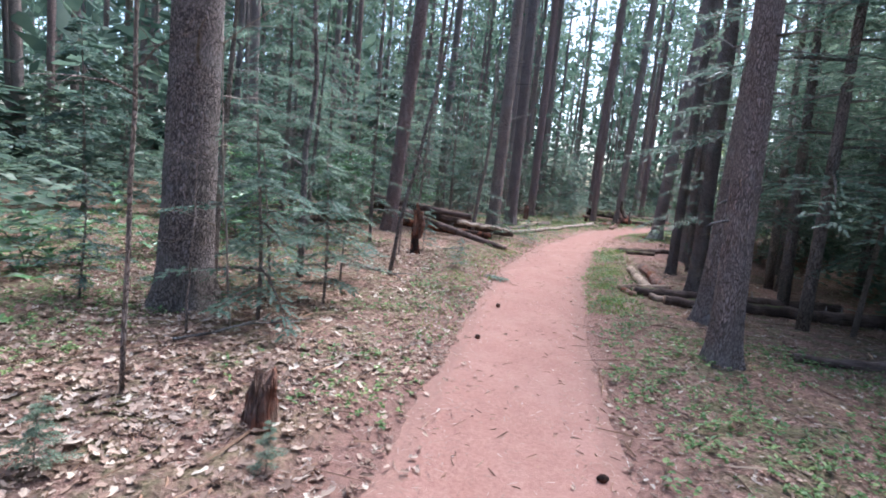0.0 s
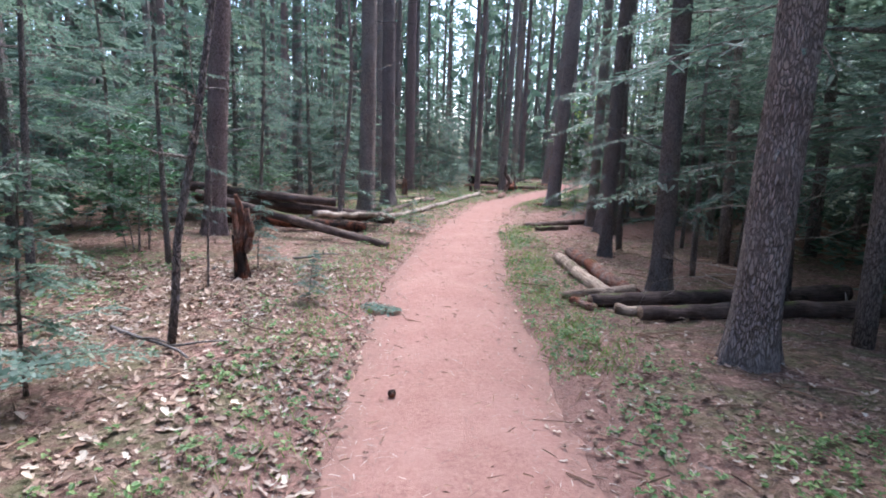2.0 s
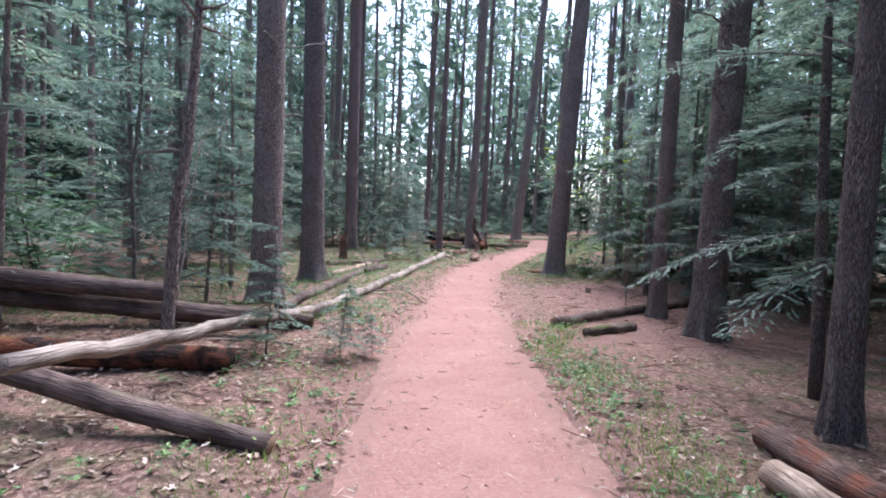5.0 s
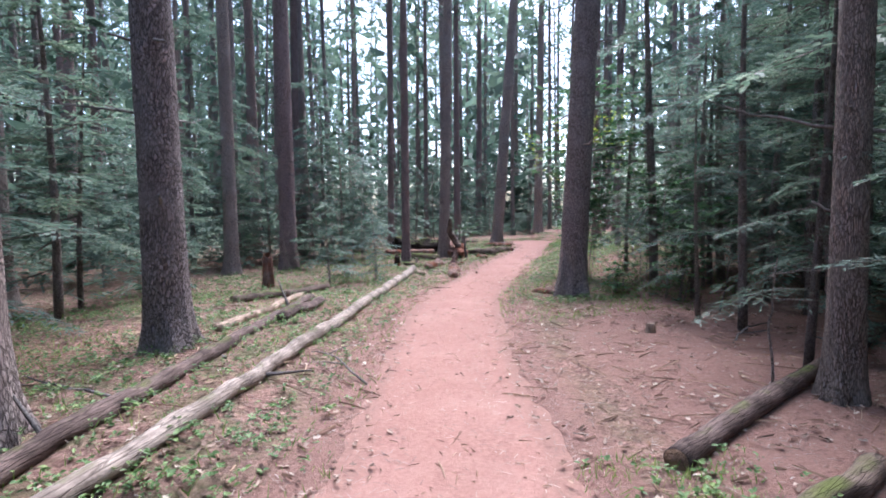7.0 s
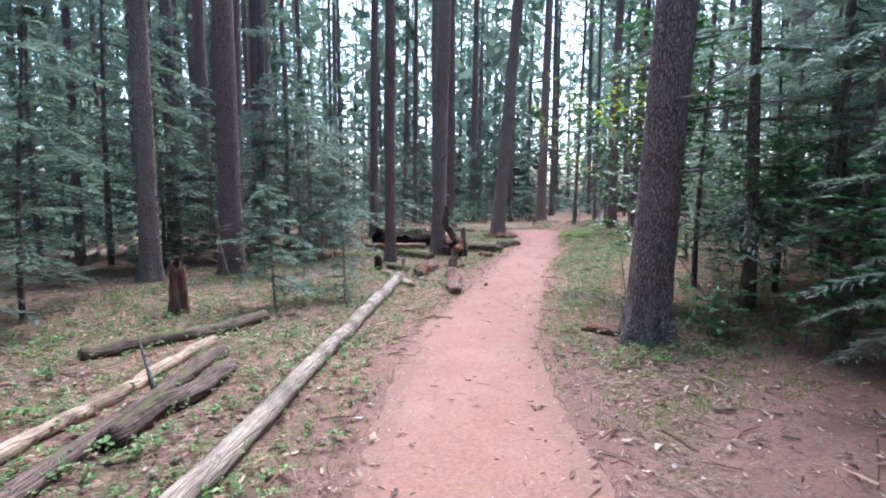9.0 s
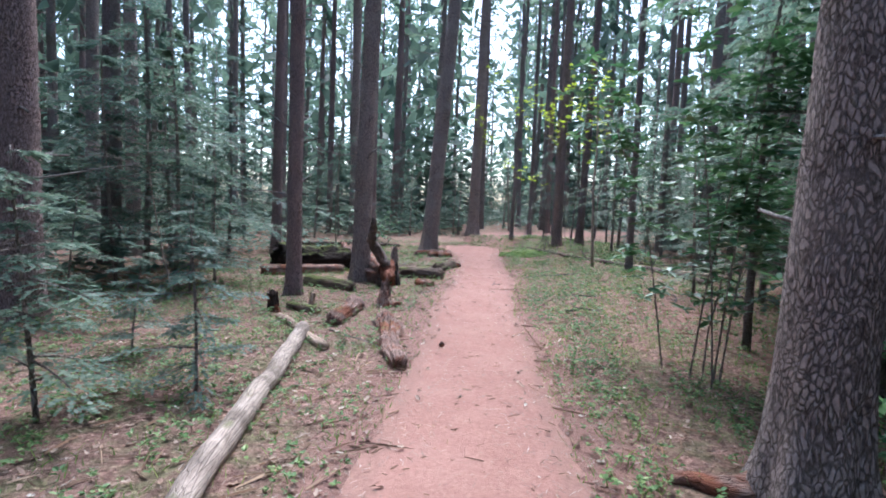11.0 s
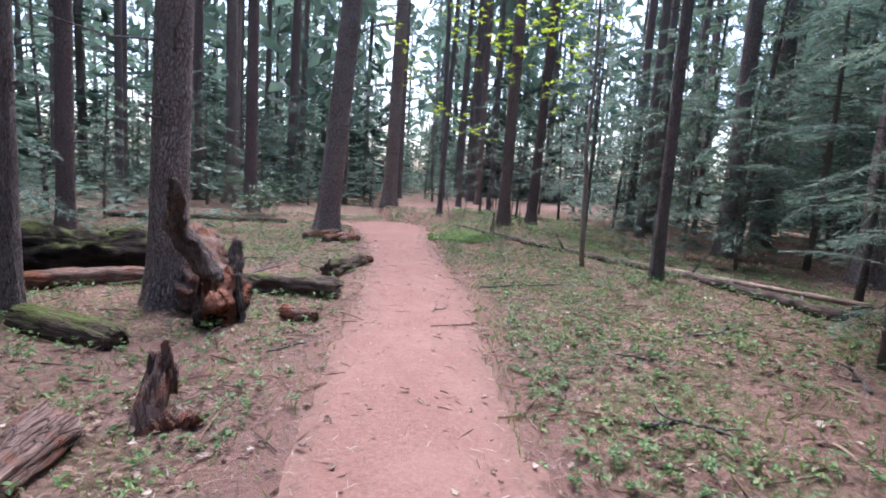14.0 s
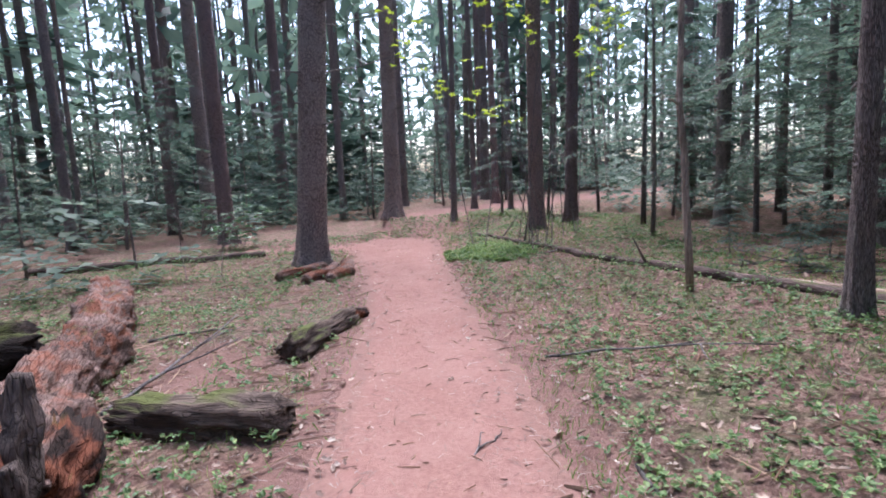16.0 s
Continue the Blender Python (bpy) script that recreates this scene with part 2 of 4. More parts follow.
FORK_LEFT = [(13.4, 34.4, 0.7), (12.2, 35.4, 0.6), (11.0, 35.9, 0.4), (10.0, 36.1, 0.1)]
rng = np.random.default_rng(7)


def smooth(v):
    v = np.clip(v, 0, 1)
    return v * v * (3 - 2 * v)


def side_of(x, y, line=TRAIL):
    """Signed distance from the trail's middle (right is positive), and the half width there."""
    x, y = np.asarray(x, float), np.asarray(y, float)
    best, signed, wide = np.full(x.shape, 1e9), np.zeros(x.shape), np.zeros(x.shape)
    for (ax, ay, aw), (bx, by, bw) in zip(line[:-1], line[1:]):
        dx, dy = bx - ax, by - ay
        u = np.clip(((x - ax) * dx + (y - ay) * dy) / (dx * dx + dy * dy), 0, 1)
        vx, vy = x - ax - u * dx, y - ay - u * dy
        r = np.hypot(vx, vy)
        near = r < best
        best = np.where(near, r, best)
        signed = np.where(near, np.sign(dy * vx - dx * vy) * r, signed)
        wide = np.where(near, aw + u * (bw - aw), wide)
    return signed, wide


def waves(x, y):
    return (np.sin(1.9 * x + 0.7 * y) * np.sin(0.8 * x - 1.7 * y + 1) + 0.6 * np.sin(4.1 * x + 2.2 * y + 2) * np.sin(3.3 * y - 1.9 * x)
            + 0.5 * np.sin(9.3 * x - 4.0 * y) * np.sin(8.1 * y + 5.2 * x + 1))


def off_trail(x, y):
    """Metres outside the nearest trail's edge, negative on it."""
    return np.minimum.reduce([np.abs(s) - w for s, w in (side_of(x, y, l) for l in (TRAIL, FORK_RIGHT, FORK_LEFT))])


def height(x, y):
    x, y = np.asarray(x, float), np.asarray(y, float)
    s, w = side_of(x, y)
    bank = 0.13 * smooth((np.abs(s) - 0.6) / 1.0) * (1 - smooth((y - np.where(s > 0, 5.5, 18)) / np.where(s > 0, 2.0, 5.0)))
    right = np.where(s > 0, 0.3 * smooth((s - 0.7) / 2.5) * smooth((y - 20) / 5), 0)
    out = off_trail(x, y)
    rough = smooth((out + 0.15) / 0.8)
    return bank + right + rough * 0.022 * waves(x, y) - 0.03 * (1 - smooth((out + 0.2) / 0.45)) + smooth((out + 0.3) / 0.3) * 0.009 * (np.sin(17 * x + 5 * y) * np.sin(13 * y - 7 * x) + np.sin(29 * x - 11 * y + 1) * np.sin(23 * y + 9 * x))


def ground_z(x, y):
    return float(height(np.array([x]), np.array([y]))[0])


# ---- mesh helpers ----
class Mesh:
    """Collects vertices and faces, in batches."""

    def __init__(self):
        self.v, self.f, self.n = [], [], 0

    def add(self, verts, faces):
        self.v.append(np.asarray(verts, float))
        self.f.extend((np.asarray(faces) + self.n).tolist())
        self.n += len(verts)

    def data(self, name, material, shade=True):
        me = bpy.data.meshes.new(name)
        me.from_pydata(np.concatenate(self.v).tolist(), [], self.f)
        me.materials.append(material)
        if shade:
            me.polygons.foreach_set("use_smooth", [True] * len(me.polygons))
        me.update()
        return me


def part(name, mesh, material, parent=None, label="", shade=True):
    ob = new(name, mesh.data(name, material, shade))
    ob.parent = parent
    return tagged(ob, label)


def unit(v):
    return v / (np.linalg.norm(v, axis=-1, keepdims=True) + 1e-9)


def tube(mesh, pts, radii, seg=10, rough=0.0, ridges=0, caps=True, flare=None):
    """A tube along points; rough: uneven radius as a share; ridges: bark furrows round it."""
    pts, radii = np.asarray(pts, float), np.asarray(radii, float)
    tan = unit(np.gradient(pts, axis=0))
    ref = np.array([1.0, 0, 0]) if abs(tan[0][0]) < 0.8 else np.array([0, 1.0, 0])
    a = unit(np.cross(tan, ref))
    b = np.cross(tan, a)
    ang = np.linspace(0, 2 * np.pi, seg, endpoint=False)
    rows = np.arange(len(pts))
    ph = rng.uniform(0, 6, 6)
    k = 1 + rough * (np.sin(2 * ang[None] + ph[0] + 0.35 * rows[:, None]) * 0.5 + np.sin(3 * ang[None] + ph[1] - 0.6 * rows[:, None]) * 0.35
                     + rng.uniform(-0.6, 0.6, (len(pts), seg)))
    if ridges:
        k += ridges * np.abs(np.sin(seg / 4 * ang[None] + 0.9 * np.sin(0.5 * rows[:, None] + ph[2]))) - ridges / 2
    if rough >= 0.12:
        # rotten wood: lobes, then fibres that run along the tube, then crumbs
        run = np.concatenate([[0], np.cumsum(np.linalg.norm(np.diff(pts, axis=0), axis=1))])
        k = np.ones((len(pts), seg))
        for i, far in enumerate(run):
            for j, t in enumerate(ang):
                c, d = math.cos(t), math.sin(t)
                lobe = noise.noise(Vector((1.3 * c + ph[3], 1.3 * d + ph[4], 1.9 * far)))
                fibre = 0.45 - abs(noise.noise(Vector((4.2 * c + ph[4], 4.2 * d + ph[5], 1.7 * far)))) * 1.8
                crumb = noise.noise(Vector((9.0 * c + ph[5], 9.0 * d + ph[3], 9.0 * far)))
                k[i, j] += rough * (0.85 * lobe + 0.5 * fibre + 0.4 * crumb)
        k = np.maximum(k, 0.3)
    if flare is not None:
        k += flare[:, None] * (0.6 + 0.6 * np.maximum(0, np.sin(4 * ang[None] + ph[3])) + 0.3 * np.sin(7 * ang[None] + ph[4]))
    r = radii[:, None] * k
    v = pts[:, None] + r[..., None] * (np.cos(ang)[None, :, None] * a[:, None] + np.sin(ang)[None, :, None] * b[:, None])
    i = np.arange(len(pts) - 1)[:, None] * seg + np.arange(seg)[None]
    j = np.arange(len(pts) - 1)[:, None] * seg + (np.arange(seg)[None] + 1) % seg
    faces = np.stack([i, j, j + seg, i + seg], -1).reshape(-1, 4)
    mesh.add(v.reshape(-1, 3), faces)
    if caps:
        base = mesh.n - len(pts) * seg
        mesh.f.append([base + n for n in range(seg - 1, -1, -1)])
        mesh.f.append([base + (len(pts) - 1) * seg + n for n in range(seg)])


def batch(mesh, template, faces, origin, along, across, length, width):
    """Lays a small flat template (u along, v across, h up) at many places."""
    along, across = unit(along), unit(across - along * (across * along).sum(-1, keepdims=True))
    up = np.cross(along, across)
    t = np.asarray(template, float)
    v = (origin[:, None] + (t[None, :, 0:1] * length[:, None, None]) * along[:, None] + (t[None, :, 1:2] * width[:, None, None]) * across[:, None]
         + (t[None, :, 2:3] * width[:, None, None]) * up[:, None])
    n = len(t)
    mesh.add(v.reshape(-1, 3), (np.asarray(faces)[None] + (np.arange(len(origin)) * n)[:, None, None]).reshape(-1, len(faces[0])))


def feather(teeth):
    """A needled twig: pairs of forward-pointing teeth along a stem."""
    t, f = [], []
    for k in range(teeth):
        u, s = k / teeth, 1 - 0.55 * (k / teeth) ** 2
        n = len(t)
        t += [(u, 0, 0), (u + 1.15 / teeth, 0, 0), (u + 0.75 / teeth, s, 0.15), (u + 0.85 / teeth, -s, 0.15)]
        f += [(n, n + 1, n + 2), (n, n + 3, n + 1)]
    return t, f


LEAF = ([(0, 0, 0), (0.3, 0.5, 0.18), (0.7, 0.42, 0.12), (1, 0, -0.12), (0.7, -0.42, 0.15), (0.3, -0.5, 0.1)], [(0, 3, 2, 1), (0, 5, 4, 3)])
CURLED = ([(0, 0, 0), (0.25, 0.55, 0.35), (0.55, 0.3, 0.1), (0.75, 0.5, 0.4), (1, 0, 0.2), (0.7, -0.5, 0.25), (0.5, -0.28, 0.05), (0.2, -0.5, 0.3)],
          [(0, 2, 1), (2, 4, 3), (0, 4, 2), (0, 6, 4), (6, 5, 4), (0, 7, 6)])


def sprays(mesh, start, heading, length, droop, count, subs, teeth, size=1.0):
    """The flat needled fans along one drooping branch."""
    steps = np.linspace(0.12, 1, count)
    flat = unit(np.array([heading[0], heading[1], 0.0]))
    side = np.array([-flat[1], flat[0], 0.0])

    def point(u):
        return start + length * (u[:, None] * heading) - np.array([0, 0, 1.0]) * (droop * length * u ** 2)[:, None]
    base, ahead = point(steps), unit(point(steps + 0.03) - point(steps))
    t, f = feather(teeth)
    o, d, c, ln = [], [], [], []
    for sgn in (1, -1):
        reach = length * 0.42 * (1.02 - steps) ** 0.7 * np.clip(steps * 5, 0.35, 1) * rng.uniform(0.7, 1.2, count) + 0.06
        way = unit(0.75 * ahead + sgn * 0.8 * side + rng.normal(0, 0.13, (count, 3)) - np.array([0, 0, 0.12]))
        out = unit(np.cross(np.array([0, 0, 1.0]), way))
        for k in range(subs + 1):
            u = (k + 0.3) / (subs + 1)
            at = base + way * (reach * u)[:, None] - np.array([0, 0, 0.10]) * (reach * u * u)[:, None]
            for s2 in ((1, -1) if k < subs else (0,)):
                dd = unit(way + s2 * 0.8 * out + rng.normal(0, 0.12, (count, 3)))
                o.append(at), d.append(dd), c.append(np.cross(np.array([0, 0, 1.0]), dd) + rng.normal(0, 0.25, (count, 3)))
                ln.append((0.05 + 0.34 * reach * (1.1 - u)) * rng.uniform(0.8, 1.3, count))
    o, d, c, ln = (np.concatenate(x) for x in (o, d, c, ln))
    batch(mesh, t, f, o, d, c, ln * (0.6 + 0.4 * size), np.full(len(o), 0.02 * size))
    return point


def lathe_line(h, bend, n):
    z = np.linspace(0, 1, n)
    ph = rng.uniform(0, 6, 2)
    return np.stack([bend * np.sin(2.1 * z + ph[0]) - bend * np.sin(ph[0]), bend * np.sin(2.7 * z + ph[1]) - bend * np.sin(ph[1]), z * h], -1)


def hemlock(h, r, low, reach, branches, count, subs, teeth, size=1.0, label="", name="hemlock_tree"):
    """An understorey hemlock: thin trunk, drooping limbs, flat needled sprays."""
    tree = tagged(new(name), label, "tree", kind="")
    line = lathe_line(h, 0.05 * h ** 0.5, 14)
    tr, limbs, crown = Mesh(), Mesh(), Mesh()
    tube(tr, line, r * (1.02 - np.linspace(0, 1, 14)) ** 0.8 + 0.004, 9, 0.08)
    for k in range(branches):
        u = low + (0.98 - low) * (k + rng.uniform(0, 1)) / branches
        az = k * 2.4 + rng.uniform(-0.5, 0.5)
        at = np.array([np.interp(u, np.linspace(0, 1, 14), line[:, i]) for i in range(3)])
        ln = reach * ((1.03 - u) / (1.03 - low)) ** 0.55 * rng.uniform(0.3, 1.25)
        way = unit(np.array([math.cos(az), math.sin(az), rng.uniform(-0.22, 0.28)]))
        p = sprays(crown, at, way, ln, rng.uniform(0.12, 0.34), count, subs, teeth, size)
        q = p(np.linspace(0, 0.96, 4))
        tube(limbs, q, np.linspace(0.006 + 0.007 * ln, 0.002, 4), 3, 0, caps=False)
    part("trunk", tr, HEMBARK, tree)
    tagged(part("branchwork", limbs, HEMBARK, tree), kind="stuff")
    part("crown", crown, NEEDLES, tree)
    return tree


def pine(h, d, crown_low, label, bark, stubs=16, seg=64, clumps=18, name="pine_tree"):
    """A tall straight pine: furrowed trunk with flared foot, dead stubs, high crown."""
    tree = tagged(new(name), label, "tree")
    n = 64
    zz = np.concatenate([np.linspace(0, 0.16, 36), np.linspace(0.17, 1, n - 36)])
    ph = rng.uniform(0, 6, 4)[2:]
    line = np.stack([0.06 * np.sin(3 * zz + ph[0]) - 0.06 * np.sin(ph[0]), 0.06 * np.sin(4 * zz + ph[1]) - 0.06 * np.sin(ph[1]), zz * h], -1)
    line[:, 2] -= 0.12
    z = line[:, 2]
    tr = Mesh()
    tube(tr, line, 0.78 * d / 2 * (1.0 - 0.6 * zz), seg, 0.012, 0.07, flare=0.34 * np.exp(-np.maximum(z, 0) / 0.2) + 0.2 * np.exp(-np.maximum(z, 0) / 0.55))
    part("trunk", tr, bark, tree)
    crown = Mesh()
    t, f = feather(2)
    for k in range(clumps):
        u = crown_low + (1 - crown_low) * (k + rng.uniform()) / clumps
        az, ln = rng.uniform(0, 6.28), 3.4 * (1.08 - u) / (1.08 - crown_low) * rng.uniform(0.6, 1.1)
        at = np.array([0, 0, u * h])
        way = np.array([math.cos(az), math.sin(az), rng.uniform(0.0, 0.35)])
        tube(crown, at + np.linspace(0, ln, 3)[:, None] * way, [0.035, 0.02, 0.008], 4, caps=False)
        m = 15
        o = at + (rng.uniform(0.25, 1.05, m) * ln)[:, None] * way + rng.normal(0, 0.22, (m, 3))
        batch(crown, t, f, o, rng.normal(0, 1, (m, 3)) + way, rng.normal(0, 1, (m, 3)), rng.uniform(0.35, 0.8, m), rng.uniform(0.08, 0.16, m))
    part("crown", crown, PINENEEDLES, tree)
    for k in range(stubs):
        u = rng.uniform(0.06, crown_low + 0.1) if k > 4 else rng.uniform(0.06, 0.2)
        az, ln = rng.uniform(0, 6.28), rng.uniform(0.12, 0.5) if k < 8 else rng.uniform(0.5, 1.6)
        at = np.array([np.interp(u, zz, line[:, i]) for i in range(3)])
        s = np.linspace(0, 1, 6)[:, None]
        way = np.array([math.cos(az), math.sin(az), rng.uniform(-0.2, 0.35)])
        q = at + s * ln * way + s * s * np.array([0, 0, rng.uniform(-0.25, 0.2)]) * ln + np.cumsum(rng.normal(0, 0.02, (6, 3)), 0) * ln
        b = Mesh()
        tube(b, q, np.linspace(0.016, 0.004, 6) if ln > 0.5 else np.linspace(0.022, 0.012, 6), 5, 0.1)
        part("dead_branch", b, DEAD, tree)
    return tree


def laurel(h, spread, stems, leaves, label, material=None, size=0.1, name="laurel_shrub", low=0.45):
    """A broad-leaved evergreen shrub: crooked stems and whorls of leaves."""
    shrub = tagged(new(name), label, "shrub")
    st, lv = Mesh(), Mesh()
    tips = []
    for k in range(stems):
        az = rng.uniform(0, 6.28)
        top = np.array([math.cos(az) * spread * rng.uniform(0.2, 1), math.sin(az) * spread * rng.uniform(0.2, 1), h * rng.uniform(0.45, 1)])
        s = np.linspace(0, 1, 7)[:, None]
        q = s ** 1.2 * top * np.array([1, 1, 0]) + s ** 0.8 * top * np.array([0, 0, 1]) + np.cumsum(rng.normal(0, 0.06, (7, 3)), 0) * s
        q = q + np.array([rng.normal(0, 0.14), rng.normal(0, 0.14), 0]) * spread
        tube(st, q, np.linspace(0.009, 0.003, 7), 5, 0.1, caps=False)
        for j in range(int(leaves / stems / 7) + 1):
            u = rng.uniform(low, 1.0)
            tips.append(np.array([np.interp(u, s[:, 0], q[:, i]) for i in range(3)]) + rng.normal(0, 0.17, 3))
    tips = np.repeat(np.array(tips), 7, 0)
    n = len(tips)
    az = np.tile(np.arange(7) * 0.9, n // 7) + np.repeat(rng.uniform(0, 6, n // 7), 7)
    d = np.stack([np.cos(az), np.sin(az), rng.uniform(-0.35, 0.5, n)], -1)
    batch(lv, *LEAF, tips, d, np.cross(np.array([0, 0, 1.0]), d) + rng.normal(0, 0.3, (n, 3)), rng.uniform(0.7, 1.3, n) * size, rng.uniform(0.35, 0.5, n) * size)
    tagged(part("branchwork", st, HEMBARK, shrub), kind="stuff")
    part("foliage", lv, material or LAUREL, shrub)
    return shrub


def log(name, label, a, b, r0, r1, material, cut="", bend=0.03, lift0=None, lift1=None, seg=20, branches=0, rough=0.05, sink=0.25, settle=0):
    """A fallen trunk lying from a to b on the ground; lift: height of an end's underside above the ground."""
    n = max(16, int((30 if rough >= 0.2 else 14) * min(math.dist(a, b), 5)))
    seg = 44 if rough >= 0.2 else seg
    u = np.linspace(0, 1, n)
    r = r0 + (r1 - r0) * u
    x, y = a[0] + (b[0] - a[0]) * u, a[1] + (b[1] - a[1]) * u
    side = unit(np.array([a[1] - b[1], b[0] - a[0]], float))
    wob = bend * np.sin(np.pi * u * 1.6 + rng.uniform(0, 3)) * (1 - (2 * u - 1) ** 2)
    x, y = x + side[0] * wob, y + side[1] * wob
    g = height(x, y)
    z0 = g[0] + (lift0 if lift0 is not None else -sink * r0) + r0
    z1 = g[-1] + (lift1 if lift1 is not None else -sink * r1) + r1
    z = z0 + (z1 - z0) * u
    if settle:
        z = g + r * (1 - sink) + lift0 * np.clip(1 - u / settle, 0, 1)
    elif lift0 is None and lift1 is None:
        z = 0.35 * z + 0.65 * (g + r * (1 - sink))
    pts = np.stack([x, y, z], -1)
    mid = pts[n // 2].copy()
    ob = tagged(new(name), label, "log", "fallen wood beside the trail")
    if rough >= 0.2:
        r = r * np.clip(0.72 + 2.2 * np.sqrt(u * (1 - u)), 0, 1)
    ob.location = mid
    # the wood's grain runs along the part's own z axis
    axis = Vector(pts[-1] - pts[0]).to_track_quat("Z", "Y")
    inv = np.array(axis.to_matrix().inverted())
    loc = (pts - mid) @ inv.T
    ob.rotation_mode, ob.rotation_quaternion = "QUATERNION", axis
    body = Mesh()
    tube(body, loc, r, seg, rough, 0.03)
    if rough >= 0.2:
        rings = body.v[0].reshape(n, seg, 3)
        for k, sign in ((0, -1), (1, -0.6), (n - 1, 1), (n - 2, 0.6)):
            rings[k, :, 2] += sign * 1.2 * r[k] * np.abs(np.sin(np.arange(seg) * 1.9 + k)) * rng.uniform(0.2, 1, seg)
    part("trunk", body, material, ob)
    for end in cut:
        k = 0 if end == "a" else n - 1
        disc = Mesh()
        out = -0.006 if k == 0 else 0.006
        tube(disc, [loc[k] - (0, 0, out), loc[k] + (0, 0, out)], [r[k] * 0.93, r[k] * 0.9], seg, 0.04)
        part("cut_end", disc, CUT, ob, "pale sawn end face")
    for k in range(branches):
        i = int(rng.uniform(0.1, 0.9) * n)
        az, ln = rng.uniform(0, 6.28), rng.uniform(0.15, 0.5)
        s = np.linspace(0, 1, 4)[:, None]
        st = Mesh()
        tube(st, loc[i] + s * ln * np.array([math.cos(az), math.sin(az), 0.4]), [0.02, 0.015, 0.01, 0.005], 5, 0.1)
        part("branch_stub", st, DEAD, ob)
    return ob


def stub(name, label, x, y, h, r, material, lean=(0, 0), jag=0.35, prongs=(), seg=44, torn=None):
    """A broken stump with a jagged, hollowed top, and thin splinters."""
    n = 24
    u = np.linspace(0, 1, n)
    m = Mesh()
    pts = np.stack([lean[0] * u ** 1.3, lean[1] * u ** 1.3, -0.08 + u * (h + 0.08)], -1)
    tube(m, pts, r * (1 - 0.25 * u + 0.3 * np.exp(-u * 6)), seg, 0.5, caps=True)
    v = m.v[0].reshape(n, seg, 3)
    drop = np.abs(np.sin(np.arange(seg) * 1.7 + x)) * jag * h + rng.uniform(0, 0.12, seg) * h
    v[:, :, 2] -= drop[None] * (u[:, None] ** 3)
    ob = tagged(new(name), label, "stump")
    ob.location = (x, y, ground_z(x, y))
    part("trunk", m, material, ob)
    for dx, dy, z0, ex, ey, ez, r0, *own in prongs:
        s = np.linspace(0, 1, 22)[:, None]
        a, b = np.array([dx, dy, z0]), np.array([ex, ey, ez])
        q = a + s * (b - a) + np.sin(s * 3.1) * np.array([0.02, 0.03, -0.05]) + np.cumsum(rng.normal(0, 0.007, (22, 3)), 0)
        p = Mesh()
        tube(p, q, r0 * (1 - 0.6 * np.linspace(0, 1, 22) ** 3), 30, 0.75)
        part("splinter", p, own[0] if own else torn or material, ob)
    return ob


# ---- ground and trail ----
def needle_duff(x, y):
    """Where bare red needles lie thick: under the hemlocks east of the trail, and round the rotten wood."""
    s = side_of(x, y)[0]
    east = smooth((s - 0.7 - 1.4 * smooth((y - 17.5) / 1.5)) / 0.8) * (1 - smooth((s - 4.5) / 1.5)) * smooth((y - 11.5) / 2) * (1 - smooth((y - 21.5) / 3))
    east2 = np.exp(-((x - 10.4) ** 2 + (y - 22.9) ** 2) / 2.2)
    rot = np.exp(-((x - 7.3) ** 2 + (y - 26.4) ** 2) / 1.6) + np.exp(-((x - 8.9) ** 2 + (y - 29.0) ** 2) / 1.2) + 0.8 * np.exp(-((x - 6.3) ** 2 + (y - 24.2) ** 2) / 0.8)
    return np.clip(np.maximum.reduce([east, east2, rot]), 0, 1)


def ground_sheet():
    """One sheet: fine near the walk, coarse to the horizon."""
    xs = np.concatenate([[-900, -300, -120, -60, -40, -28, -20, -14, -10, -8], np.arange(-6, 22, 0.16), [23, 25, 28, 33, 40, 50, 70, 120, 300, 900]])
    ys = np.concatenate([[-900, -300, -120, -60, -30, -18, -12, -8, -5], np.arange(-3, 42, 0.16), [43, 45, 48, 52, 58, 68, 90, 150, 300, 900]])
    gx, gy = np.meshgrid(xs, ys)
    far = smooth((np.hypot(gx - 6, gy - 18) - 40) / 40)
    z = height(gx.ravel(), gy.ravel()).reshape(gx.shape) * (1 - far)
    m = Mesh()
    i = (np.arange(len(ys) - 1)[:, None] * len(xs) + np.arange(len(xs) - 1)[None]).ravel()
    m.add(np.stack([gx, gy, z], -1).reshape(-1, 3), np.stack([i, i + 1, i + 1 + len(xs), i + len(xs)], -1))
    ob = part("ground", m, GROUND)
    near = np.maximum(0.95 * np.exp(-np.maximum(off_trail(gx.ravel(), gy.ravel()), 0) / 0.5), 0.6 * needle_duff(gx.ravel(), gy.ravel()))
    ob.data.attributes.new("spread", "FLOAT", "POINT").data.foreach_set("value", (0.75 * near).astype(np.float32))
    return tagged(ob, "forest floor of brown needles and dry leaves", "ground", kind="structure")


